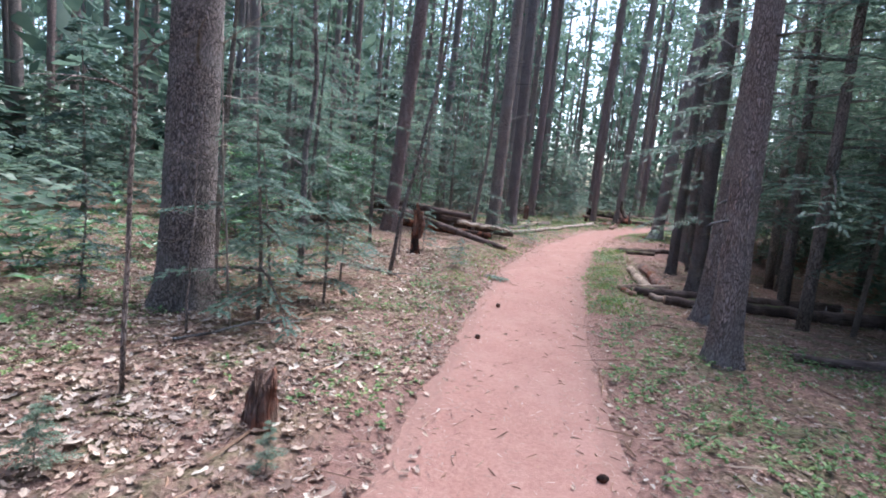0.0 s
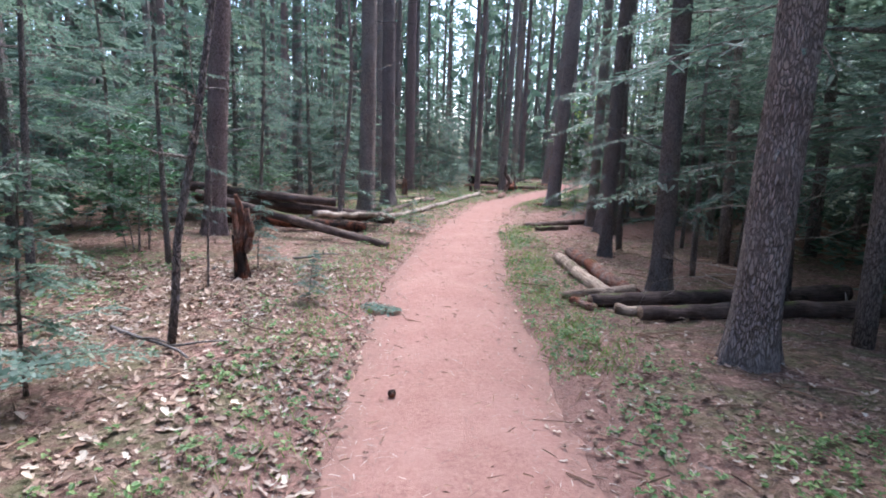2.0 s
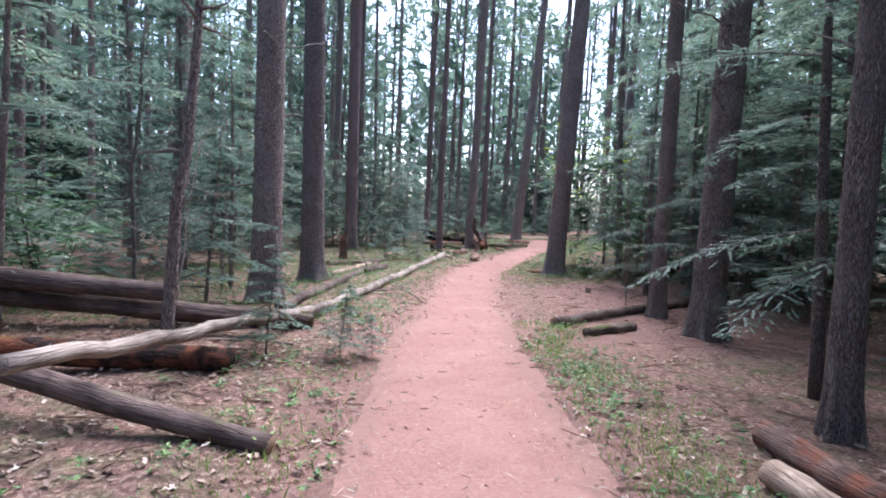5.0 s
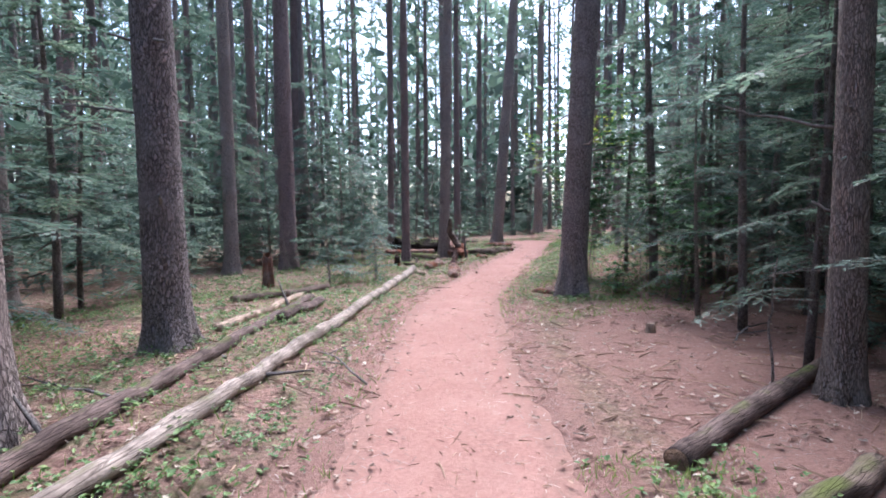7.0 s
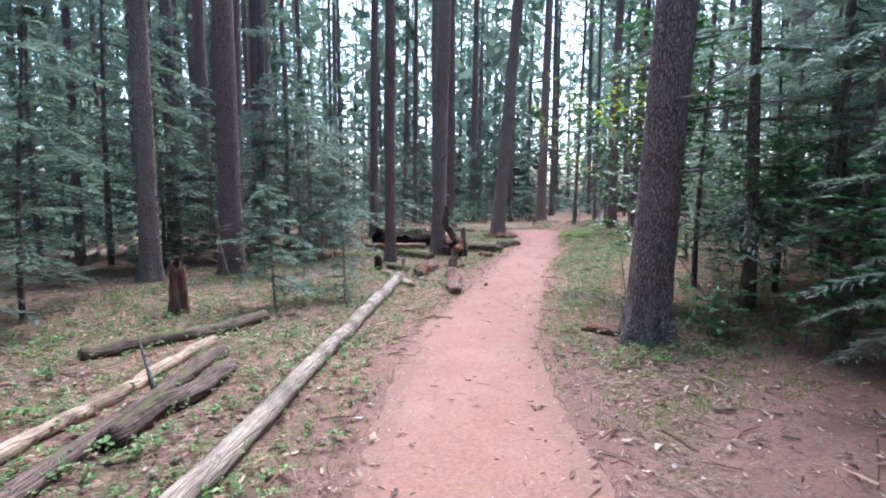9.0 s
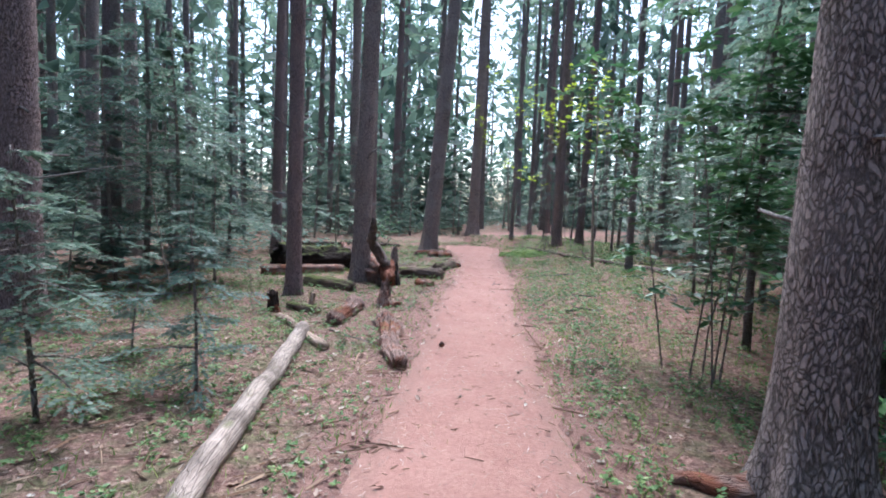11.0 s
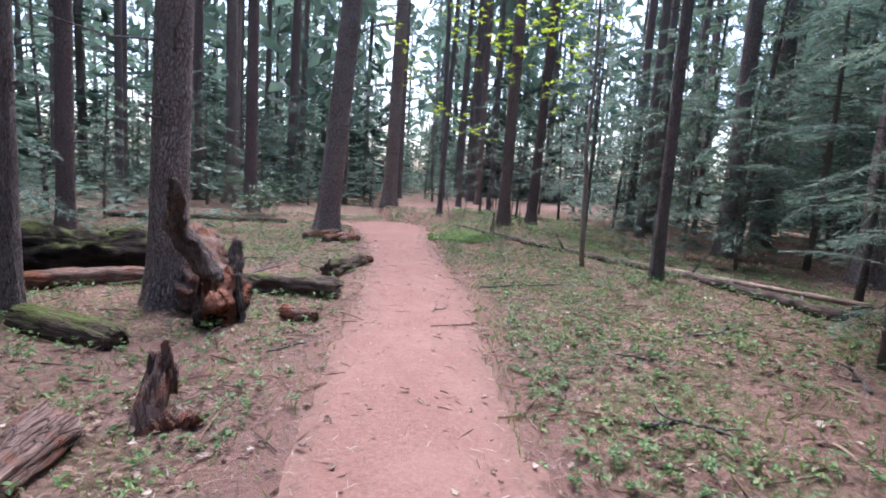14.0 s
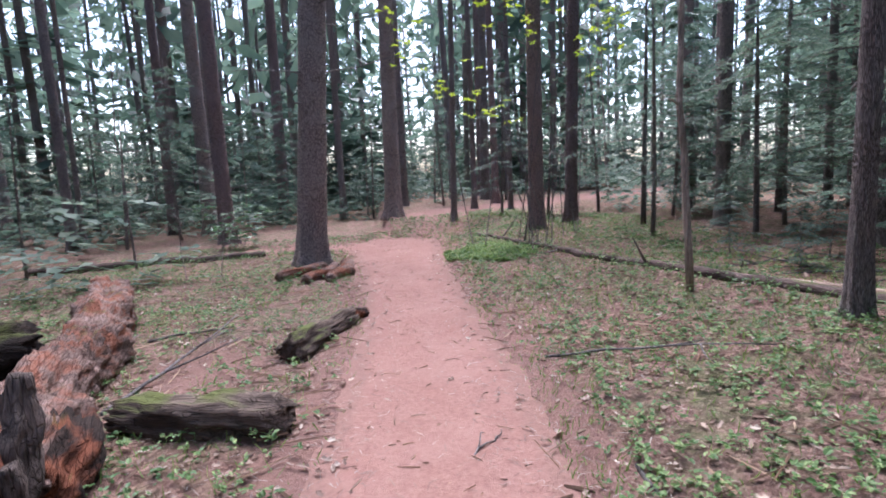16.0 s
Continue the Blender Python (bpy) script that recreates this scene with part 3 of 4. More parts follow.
def trail_strip(name, line, label):
    pts, m = [], Mesh()
    for (ax, ay, aw), (bx, by, bw) in zip(line[:-1], line[1:]):
        k = max(2, int(math.hypot(bx - ax, by - ay) / 0.14))
        for j in range(k):
            pts.append((ax + (bx - ax) * j / k, ay + (by - ay) * j / k, aw + (bw - aw) * j / k))
    p = np.array(pts)
    for _ in range(12):
        p[1:-1] = (p[:-2] + 2 * p[1:-1] + p[2:]) / 4
    tan = unit(np.gradient(p[:, :2], axis=0))
    nor = np.stack([tan[:, 1], -tan[:, 0]], -1)
    w = np.linspace(-1, 1, 25)
    edge = 1 + 0.05 * np.sin(np.arange(len(p)) * 0.9)[:, None] * np.abs(w)[None] ** 4 + rng.normal(0, 0.02, (len(p), 25)) * np.abs(w)[None] ** 6
    off = w[None] * (p[:, 2:3] + 0.21) * edge
    x, y = p[:, 0:1] + off * nor[:, 0:1], p[:, 1:2] + off * nor[:, 1:2]
    z = 0.014 - 0.06 * np.abs(w)[None] ** 3.2 + 0.006 * waves(x * 1.7, y * 1.7) + rng.normal(0, 0.0025, x.shape)
    i = (np.arange(len(p) - 1)[:, None] * 25 + np.arange(24)[None]).ravel()
    m.add(np.stack([x, y, z], -1).reshape(-1, 3), np.stack([i, i + 1, i + 26, i + 25], -1))
    ob = part(name, m, TRAILM)
    worn = np.broadcast_to(smooth((np.abs(w)[None] - 0.4) / 0.42), x.shape).ravel()
    ob.data.attributes.new("spread", "FLOAT", "POINT").data.foreach_set("value", (0.7 * worn).astype(np.float32))
    return tagged(ob, label, "path", kind="structure")


ground_sheet()
trail_strip("trail", TRAIL, "worn red dirt footpath strewn with needles")
for line in (FORK_RIGHT, FORK_LEFT):
    trail_strip("trail_branch", [(x, y, w) for x, y, w in line], "red dirt footpath beyond the junction").location.z = -0.004

# ---- tall trees: x, y, trunk width, lean east and north in degrees, bark ----
BARKS = {"p": PINE, "r": PINE_RED, "h": HEMBARK}
LABELS = {"p": "tall pine with furrowed grey-brown bark and dead stubs", "r": "tall straight pine with reddish bark and dead branch stubs", "h": "tall hemlock trunk with fine scaly brown bark"}
KINDS = {k: [pine(24, 0.45, 0.46, LABELS[k], BARKS[k]) for _ in range(2)] for k in "prh"}
TREES = [
    (-1.15, 3.7, 0.60, 0, 0, "h"), (4.0, 4.15, 0.33, -2.5, 0, "p"), (4.55, 6.1, 0.40, 1, 0, "p"), (5.2, 8.65, 0.30, -1, 0, "h"), (-1.0, 11.85, 0.42, 4, 0, "r"),
    (1.42, 15.3, 0.47, 0, 0, "p"), (1.95, 17.4, 0.47, 0, 0, "p"), (6.55, 13.6, 0.44, 1, 0, "h"), (6.75, 14.85, 0.28, 0, 0, "h"), (7.4, 19.87, 0.54, 2.5, 0, "p"),
    (5.44, 10.9, 0.24, 0, 0, "h"), (1.67, 25.3, 0.40, 0, 0, "p"), (1.85, 31.5, 0.45, 0, 0, "r"), (2.93, 25.6, 0.50, 0, 0, "r"), (3.2, 31.0, 0.42, 0, 0, "r"),
    (3.5, 32.6, 0.38, 0, 0, "p"), (6.02, 26.55, 0.28, 0, 0, "r"), (7.5, 28.0, 0.42, 1, 0, "p"), (11.27, 33.29, 0.60, 4, 0, "p"), (15.34, 37.9, 0.55, 0, 0, "p"),
    (2.52, 33.95, 0.40, 0, 0, "p"), (6.34, 28.12, 0.24, 0, 0, "p"), (15.72, 35.58, 0.18, 2, 0, "p"), (18.53, 38.45, 0.22, 0, 0, "p"), (20.45, 39.73, 0.32, 0, 0, "r"),
    (15.36, 32.34, 0.36, 0, 0, "r"), (16.26, 32.32, 0.30, 2, 0, "r"), (12.45, 26.25, 0.17, -0.5, 0, "p"), (6.75, 33.1, 0.34, 1, 0, "r"), (15.68, 27.17, 0.31, 0, 0, "p"), (19.1, 28.2, 0.44, 0, 0, "p"),
    (11.03, 38.16, 0.44, 0, 0, "r"), (11.27, 41.39, 0.5, 0, 0, "p"), (14.88, 46.0, 0.55, 0, 0, "r"), (10.41, 42.27, 0.33, 0, 0, "r"), (15.83, 42.44, 0.3, 0, 0, "p"),
    (18.1, 42.07, 0.3, 0, 0, "p"), (15.1, 24.97, 0.46, 0, 0, "p"), (7.98, 39.98, 0.28, 0, 0, "p"), (8.21, 40.9, 0.16, 0, 0, "p"), (6.53, 43.57, 0.34, 0, 0, "p"),
    (12.11, 44.33, 0.42, 0, 0, "p"), (18.43, 36.6, 0.16, 0, 0, "p"), (17.06, 29.75, 0.23, 0, 0, "p"), (18.41, 30.44, 0.24, 0, 0, "p"), (3.38, 30.2, 0.24, 0, 0, "p"),
]
FARKINDS = [pine(24, 0.45, 0.4, LABELS[k], BARKS[k], 9, 14, 28) for k in "prh"]
spots = []


def plant(kinds, x, y, dia, lx=0.0, ly=0.0, tall=1.0, base=0.45, sink=0.0, group="pines of the stand"):
    src = kinds[int(rng.integers(len(kinds)))]
    m = pose(x, y, ground_z(x, y) - sink, -ly, lx, 0) @ pose(0, 0, 0, 0, 0, rng.uniform(0, 360)) @ Matrix.Diagonal((dia / base, dia / base, tall, 1))
    return tagged(copy_thing(src, m), group=group)


for x, y, dia, lx, ly, kind in TREES:
    spots.append((x, y))
    plant(KINDS[kind], x, y, dia, lx, ly, rng.uniform(0.85, 1.05))
# the stand goes on between and behind these
while len(spots) < 225:
    x, y = rng.uniform(-22, 36), rng.uniform(-12, 66)
    s = side_of(x, y)[0]
    if abs(s) > 6.5 and off_trail(x, y) > 2.2 and min(math.hypot(x - a, y - b) for a, b in spots) > 2.0:
        spots.append((x, y))
        plant(FARKINDS, x, y, rng.uniform(0.2, 0.48), rng.normal(0, 1), rng.normal(0, 1), rng.uniform(0.8, 1.05))
for some in (*KINDS.values(), FARKINDS):
    for src in some:
        for o in (*src.children_recursive, src):
            bpy.data.objects.remove(o)

# ---- understorey hemlocks ----
HEM = "young hemlock with drooping feathery grey-green sprays"
BIG = [hemlock(7.5, 0.07, 0.17, 2.5, 38, 10, 2, 3, 1.45, HEM) for _ in range(3)]
MID = [hemlock(4.2, 0.035, 0.12, 1.65, 31, 9, 2, 3, 1.3, HEM) for _ in range(3)]
NEAR = [hemlock(7.5, 0.07, 0.17, 2.2, 24, 12, 2, 6, 0.95, HEM) for _ in range(3)]
LOW = [hemlock(1.7, 0.014, 0.14, 0.7, 22, 7, 1, 4, 1.1, "small hemlock sapling with thin needled sprays") for _ in range(2)]
FAR = [hemlock(6.5, 0.06, 0.06, 2.3, 42, 9, 1, 1, 3.0, HEM) for _ in range(3)]
HEMLOCKS = [
    ("b", 11.0, 20.6, 1.1), ("m", 9.75, 21.85, 1.05), ("b", 9.5, 20.6, 1.1), ("l", 2.3, 12.8, 0.4), ("l", 1.7, 12.7, 0.55), ("l", 0.8, 1.35, 0.16), ("l", -0.1, 0.95, 0.22), ("l", 4.6, 22.6, 0.8), ("l", 4.1, 23.8, 0.6), ("b", 12.0, 23.2, 0.65), ("b", 13.2, 22.6, 0.9), ("m", 10.7, 21.3, 1.0), ("b", 18.6, 26.0, 0.9), ("b", 20.2, 27.2, 1.0), ("m", 17.6, 29.0, 1.0), ("m", 19.6, 31.8, 1.0), ("b", 21.5, 29.5, 0.9), ("b", 15.6, 22.6, 0.9),
    ("m", 5.0, 34.5, 0.9), ("m", 7.4, 35.6, 0.7), ("m", 3.0, 35.5, 1.0), ("b", 6.4, 37.8, 0.7), ("m", 9.0, 38.8, 0.8), ("b", 10.3, 40.2, 0.6), ("m", 0.8, 16.5, 0.8), ("l", 0.9, 14.3, 1.2), ("l", 14.3, 28.1, 0.5), ("l", 13.9, 27.2, 0.4), ("l", 14.8, 27.3, 0.5), ("l", -2.0, 3.4, 0.7), ("l", 1.1, 7.6, 0.3), ("l", 3.4, 25.2, 0.8), ("l", 7.9, 15.6, 0.7), ("l", 2.6, 13.0, 0.25),
    ("b", 9.7, 18.3, 0.8), ("b", 10.4, 16.4, 0.9), ("b", 11.4, 18.9, 0.9), ("b", 10.3, 20.1, 0.7), ("b", 12.9, 24.4, 0.55), ("m", 15.3, 29.8, 0.9), ("b", 16.6, 30.9, 0.7), ("b", 15.9, 28.6, 0.55), ("m", 14.6, 26.4, 0.7), ("b", 15.9, 26.0, 0.7), ("m", 17.0, 35.3, 0.9), ("b", 18.8, 40.6, 0.6), ("m", 14.2, 44.0, 1.1), ("m", 10.2, 44.0, 1.0),
    ("b", 5.9, 6.5, 1.2), ("b", 6.4, 8.1, 1.25), ("b", 6.0, 11.6, 0.7), ("b", 7.9, 16.9, 0.7), ("m", 6.9, 13.8, 0.9), ("m", 7.2, 15.5, 0.9),
    ("m", -1.6, 5.0, 1.1), ("b", -1.5, 15.0, 0.8), ("b", -0.8, 9.3, 0.5), ("b", 0.3, 19.5, 0.7), ("b", 0.5, 27.5, 0.9), ("b", 3.9, 29.4, 0.8), ("b", 5.2, 33.2, 0.7), ("m", 1.6, 26.8, 1.0),
    ("m", 3.6, 27.7, 0.9), ("b", 17.5, 27.8, 0.9), ("b", 16.8, 24.0, 0.9), ("m", 18.4, 31.5, 1.0), ("m", 17.2, 33.9, 0.8), ("m", 8.6, 42.0, 0.9), ("m", 12.6, 42.6, 0.8), ("b", 22.0, 41.0, 0.8),
    ("b", 6.1, 4.7, 1.15), ("b", 7.6, 7.4, 1.3), ("b", 7.2, 10.4, 1.2), ("b", 8.3, 5.8, 1.4), ("b", 9.6, 4.0, 1.5), ("b", 8.6, 9.0, 1.4), ("b", 9.4, 11.2, 1.4), ("b", 10.2, 7.8, 1.5), ("b", 9.6, 14.6, 1.2), ("b", 10.6, 17.6, 1.2), ("m", 9.0, 19.0, 1.0), ("b", 12.2, 19.8, 1.3), ("b", 14.0, 20.8, 1.3), ("m", 6.2, 9.6, 1.0), ("b", 8.6, 13.0, 1.0), ("m", 7.3, 11.8, 0.9),
    ("b", 9.2, 17.2, 0.8), ("m", 8.3, 16.2, 1.0), ("m", 9.0, 15.0, 1.0), ("m", 9.9, 19.8, 0.8), ("m", 7.9, 17.6, 0.7),
    ("l", -0.3, 3.5, 1.15), ("l", 0.0, 4.4, 0.95), ("l", -0.75, 4.7, 1.0), ("l", -0.2, 5.6, 0.8), ("m", -1.7, 8.2, 1.0), ("b", -3.0, 10.0, 0.8),
    ("m", -2.9, 12.4, 1.1), ("b", -4.4, 14.0, 0.9), ("m", -3.4, 17.0, 1.1), ("b", -2.8, 24.0, 0.9), ("b", 0.0, 25.6, 0.7),
    ("b", 9.6, 9.4, 1.0), ("b", 10.2, 6.0, 1.0), ("b", 11.0, 12.0, 1.0), ("m", 6.6, 6.6, 0.9), ("m", -0.6, 13.4, 1.0), ("m", -2.2, 14.5, 1.0), ("b", -0.2, 18.0, 0.8), ("m", 0.2, 20.5, 1.0), ("m", 0.9, 22.5, 0.9), ("b", -2.0, 21.0, 0.9), ("l", 0.3, 9.1, 0.5),
    ("m", 2.4, 28.0, 0.9), ("m", 4.4, 28.4, 1.0), ("m", 4.3, 30.4, 1.0), ("b", 1.5, 29.0, 0.7), ("m", 5.4, 31.0, 0.9), ("l", 4.6, 27.0, 1.0), ("l", 3.7, 22.3, 1.0), ("l", 5.0, 28.0, 1.2),
    ("m", 11.5, 22.0, 1.0), ("b", 12.8, 21.4, 0.9), ("m", 11.2, 23.7, 0.6), ("b", 14.4, 23.4, 0.9), ("b", 17.4, 25.4, 0.9), ("b", 20.0, 30.2, 0.9), ("b", 21.6, 33.0, 0.8),
    ("m", 18.6, 33.6, 1.0), ("m", 19.8, 35.6, 1.0), ("b", 22.5, 36.5, 0.8), ("m", 13.8, 41.0, 0.8), ("m", 16.5, 41.5, 0.9), ("m", 17.5, 44.0, 1.0), ("m", 20.0, 43.0, 1.0),
]
sets = {"b": BIG, "m": MID, "l": LOW, "n": NEAR}
for k, x, y, s in HEMLOCKS:
    if k != "l" and off_trail(x, y) < 3.9:
        k, s = "n", s if k == "b" else 0.58 * s
    plant(sets[k], x, y, s, 0, 0, s, 1.0, group="understorey hemlocks")
spots_low = [(x, y) for _, x, y, _ in HEMLOCKS]
while len(spots_low) < 300:
    if rng.uniform() < 0.55:
        i = int(rng.integers(len(TRAIL) - 1))
        x, y = TRAIL[i][0] + rng.uniform(-15, 17), TRAIL[i][1] + rng.uniform(-4, 6)
    else:
        x, y = rng.uniform(-12, 38), rng.uniform(34, 60)
    s = side_of(x, y)[0]
    clear = (18 < y < 34 and -5.5 < s < 6.5) or (y <= 18 and -4.2 < s < 4.5) or (y < 8 and -8.5 < s < 0)
    if off_trail(x, y) > 5.2 and not clear and min(math.hypot(x - a, y - b) for a, b in spots_low) > 1.5:
        spots_low.append((x, y))
        k = rng.uniform(0.45, 1.4 if s > 0 and y < 36 else 0.75)
        plant(FAR if off_trail(x, y) > 8 else MID, x, y, k, 0, 0, k, 1.0, group="understorey hemlocks")
for some in (BIG, MID, LOW, FAR, NEAR):
    for src in some:
        for o in (*src.children_recursive, src):
            bpy.data.objects.remove(o)


# ---- the woods farther off ----
def far_woods():
    trunks, green = Mesh(), Mesh()
    n = 0
    while n < 820:
        r, az = rng.uniform(22, 88), rng.uniform(0, 6.28)
        x, y = 8 + r * math.cos(az), 22 + r * math.sin(az)
        if abs(side_of(x, y)[0]) < 14 or off_trail(x, y) < 4 or math.hypot(x - 8, y - 28) < 19:
            continue
        n += 1
        h, d = rng.uniform(17, 25), rng.uniform(0.18, 0.45)
        lean = rng.normal(0, 0.3, 2)
        q = np.array([[x, y, -0.1], [x + lean[0] * 0.5, y + lean[1] * 0.5, h / 2], [x + lean[0], y + lean[1], h]])
        tube(trunks, q, [d / 2, d * 0.4, d * 0.15], 6, caps=False)
        m = 115 if y > 30 else 85
        u = rng.uniform(0.22, 1.0, m)
        o = np.stack([x + rng.normal(0, 1.5, m) * (1.25 - u), y + rng.normal(0, 1.5, m) * (1.25 - u), u * h], -1)
        t, f = feather(1)
        batch(green, t, f, o, rng.normal(0, 1, (m, 3)), rng.normal(0, 1, (m, 3)), rng.uniform(0.6, 1.5, m), rng.uniform(0.18, 0.42, m))
        if rng.uniform() < 0.9:
            m, hh = 120, rng.uniform(3, 9)
            zz = hh * rng.uniform(0, 1, m) ** 1.2
            rad = 2.0 * (1.05 - zz / hh)
            az2 = rng.uniform(0, 6.28, m)
            o = np.stack([x + 1.2 + rad * np.cos(az2) * rng.uniform(0.2, 1, m), y + rad * np.sin(az2) * rng.uniform(0.2, 1, m), zz + 0.1], -1)
            d3 = np.stack([np.cos(az2), np.sin(az2), rng.uniform(-0.5, 0.1, m)], -1)
            batch(green, t, f, o, d3, np.cross(np.array([0, 0, 1.0]), d3), rng.uniform(0.6, 1.3, m), rng.uniform(0.22, 0.42, m))
    tagged(part("far_woods", trunks, PINE), "distant stand of slim straight pine trunks", "woods", kind="stuff")
    tagged(part("far_foliage", green, PINENEEDLES), "distant green needle foliage of the woods", "foliage", kind="stuff")


far_woods()


# ---- fallen logs beside the trail ----
LG = "fallen_log"
log(LG, "pale peeled log lying along the grass", (4.5, 10.45), (4.3, 8.1), 0.08, 0.085, LOG_PALE, rough=0.09)
log(LG, "reddish-brown decaying log beside a pale one", (4.82, 10.85), (4.6, 8.1), 0.085, 0.10, LOG_RED, rough=0.08)
log(LG, "short pale log with a broken yellow end", (3.84, 8.3), (4.62, 8.14), 0.042, 0.048, LOG_PALE, "a", lift0=0.0, lift1=0.12, rough=0.1)
log(LG, "long bark-covered log resting across other logs", (4.02, 7.93), (7.3, 8.2), 0.068, 0.1, LOG_BARK, "a", lift0=-0.01, lift1=0.02, branches=2)
log(LG, "bark-covered log with a sawn reddish end", (4.4, 7.55), (8.0, 7.6), 0.075, 0.11, LOG_BARK, "a", branches=2)
log("wood_chunk", "short reddish chunk of split wood", (3.88, 8.1), (4.0, 7.75), 0.045, 0.05, LOG_RED, "ab", seg=8, rough=0.15)
log("wood_chunk", "short yellowish chunk of cut wood", (4.22, 7.72), (4.42, 7.62), 0.06, 0.05, LOG_PALE, "ab", seg=8, rough=0.15)
log(LG, "grey-brown log under dark hemlocks", (4.85, 4.6), (8.4, 5.0), 0.05, 0.07, LOG_BARK, branches=3)
log(LG, "thick fallen log with patches of moss and bark", (-1.35, 12.1), (1.9, 11.0), 0.08, 0.06, LOG_BARK, "b", lift0=0.55, lift1=-0.02, branches=2)
log(LG, "dark log in a heap of fallen trunks", (-1.5, 13.2), (1.75, 13.35), 0.10, 0.08, LOG_BARK, rough=0.22, lift0=0.42, lift1=0.10)
log(LG, "dark mossy log in a heap of fallen trunks", (-1.9, 14.0), (2.0, 13.8), 0.12, 0.10, LOG_MOSS, rough=0.3, lift0=0.3, lift1=-0.03)
log(LG, "dark log low in a heap of fallen trunks", (-1.2, 12.6), (1.5, 12.3), 0.10, 0.09, BLACKROT, lift0=0.1, lift1=-0.02)
log(LG, "dark log across the top of a heap", (-2.0, 13.3), (0.9, 13.15), 0.09, 0.08, LOG_BARK, lift0=0.62, lift1=0.34)
log("tree_pole", "long slim weathered barkless trunk along the trail", (0.78, 10.8), (5.68, 24.1), 0.045, 0.08, LOG_GREY, "b", bend=0.03, settle=0.3, lift0=0.46, branches=1)
log(LG, "slim reddish log lying beside a longer pole", (1.66, 14.5), (3.3, 20.0), 0.065, 0.055, LOG_BARK, bend=0.02, branches=4, rough=0.1)
log(LG, "slim barkless log half sunk in litter", (2.3, 17.94), (3.17, 20.54), 0.05, 0.045, LOG_PALE, rough=0.1)
log(LG, "short crumbling log among green leaves", (2.92, 18.3), (3.4, 19.4), 0.07, 0.06, LOG_BARK, rough=0.2)
log(LG, "bark-covered log with a sawn end under hemlocks", (4.98, 14.35), (9.1, 16.3), 0.07, 0.065, LOG_BARK, "a", branches=2)
log(LG, "dark mossy log with a blackened end", (5.1, 13.72), (5.85, 13.98), 0.06, 0.065, LOG_MOSS, "", rough=0.16)
log(LG, "grey split plank of a log with torn ends", (5.57, 25.0), (5.78, 23.5), 0.045, 0.05, LOG_PALE, rough=0.16)
log(LG, "short mossy green log on the litter", (5.8, 25.65), (6.08, 25.18), 0.055, 0.055, GREENMOSS, "b", rough=0.08)
log(LG, "crumbling red rotten log", (6.1, 24.5), (6.68, 25.5), 0.09, 0.11, DUFF, rough=0.5, sink=0.5)
log(LG, "sunken mossy rotten log at the trail's edge", (6.78, 24.6), (6.26, 22.7), 0.13, 0.10, DUFF, rough=0.5, sink=1.0)
log(LG, "mossy rounded log in front of a pine", (6.45, 27.6), (7.0, 26.85), 0.12, 0.11, GREENMOSS, rough=0.2, sink=0.5)
log(LG, "long red rotten trunk broken at its near end", (7.82, 27.6), (8.4, 32.3), 0.22, 0.2, DUFF, rough=0.6, sink=0.3, bend=0.14)
# a solid tube, near-black below its moss
log(LG, "thick mossy log, near-black where the moss ends", (6.3, 29.5), (7.75, 29.75), 0.26, 0.24, BLACKMOSS, rough=0.5, sink=0.05)
log(LG, "low dark log in front of a thick mossy one", (5.9, 28.9), (7.4, 28.95), 0.11, 0.10, DUFF, rough=0.3)
log(LG, "mossy splintered log beside the trail", (8.32, 28.35), (8.98, 27.65), 0.12, 0.12, LOG_MOSS, rough=0.5, sink=0.45)
log("broken_end", "black hollow broken end of a rotten trunk", (7.98, 27.5), (8.02, 27.95), 0.13, 0.17, BLACKROT, rough=0.5, sink=0.2)
log("wood_chunk", "broken chunk of red rotten wood", (8.32, 27.15), (8.5, 26.95), 0.07, 0.06, LOG_RED, rough=0.3, seg=8)
log(LG, "mossy rotten log beside the trail", (9.45, 28.85), (10.28, 29.6), 0.12, 0.09, LOG_MOSS, rough=0.5, sink=0.45)
log("wood_chunk", "dark broken chunk of a log", (10.3, 29.6), (10.48, 29.72), 0.06, 0.05, BLACKROT, rough=0.3, seg=8)
for a, b in (((10.6, 31.7), (11.25, 32.3)), ((10.9, 31.6), (11.5, 32.35)), ((10.4, 32.2), (11.2, 32.6)), ((11.35, 31.95), (11.6, 32.75))):
    log("tree_root", "gnarled reddish root at the foot of a pine", a, b, 0.07, 0.09, LOG_RED, rough=0.25, seg=8, bend=0.08)
log("tree_root", "thick bark-covered root crossing red earth", (6.92, 20.3), (7.36, 20.0), 0.04, 0.1, LOG_RED, rough=0.25, bend=0.06, sink=0.7)
log(LG, "long slim fallen trunk at the edge of the clearing", (14.85, 33.5), (12.3, 24.3), 0.035, 0.06, LOG_BARK, bend=0.15, branches=9)
log(LG, "pale slim fallen pole propped on another log", (13.2, 27.5), (12.6, 24.2), 0.022, 0.03, LOG_PALE, lift0=0.0, lift1=0.14, branches=3)
log(LG, "dark log lying in needles under hemlocks", (2.2, 20.2), (3.6, 21.5), 0.06, 0.07, LOG_MOSS, rough=0.12)
log(LG, "thin log across the woods floor", (7.4, 36.0), (11.0, 35.0), 0.07, 0.06, LOG_BARK)

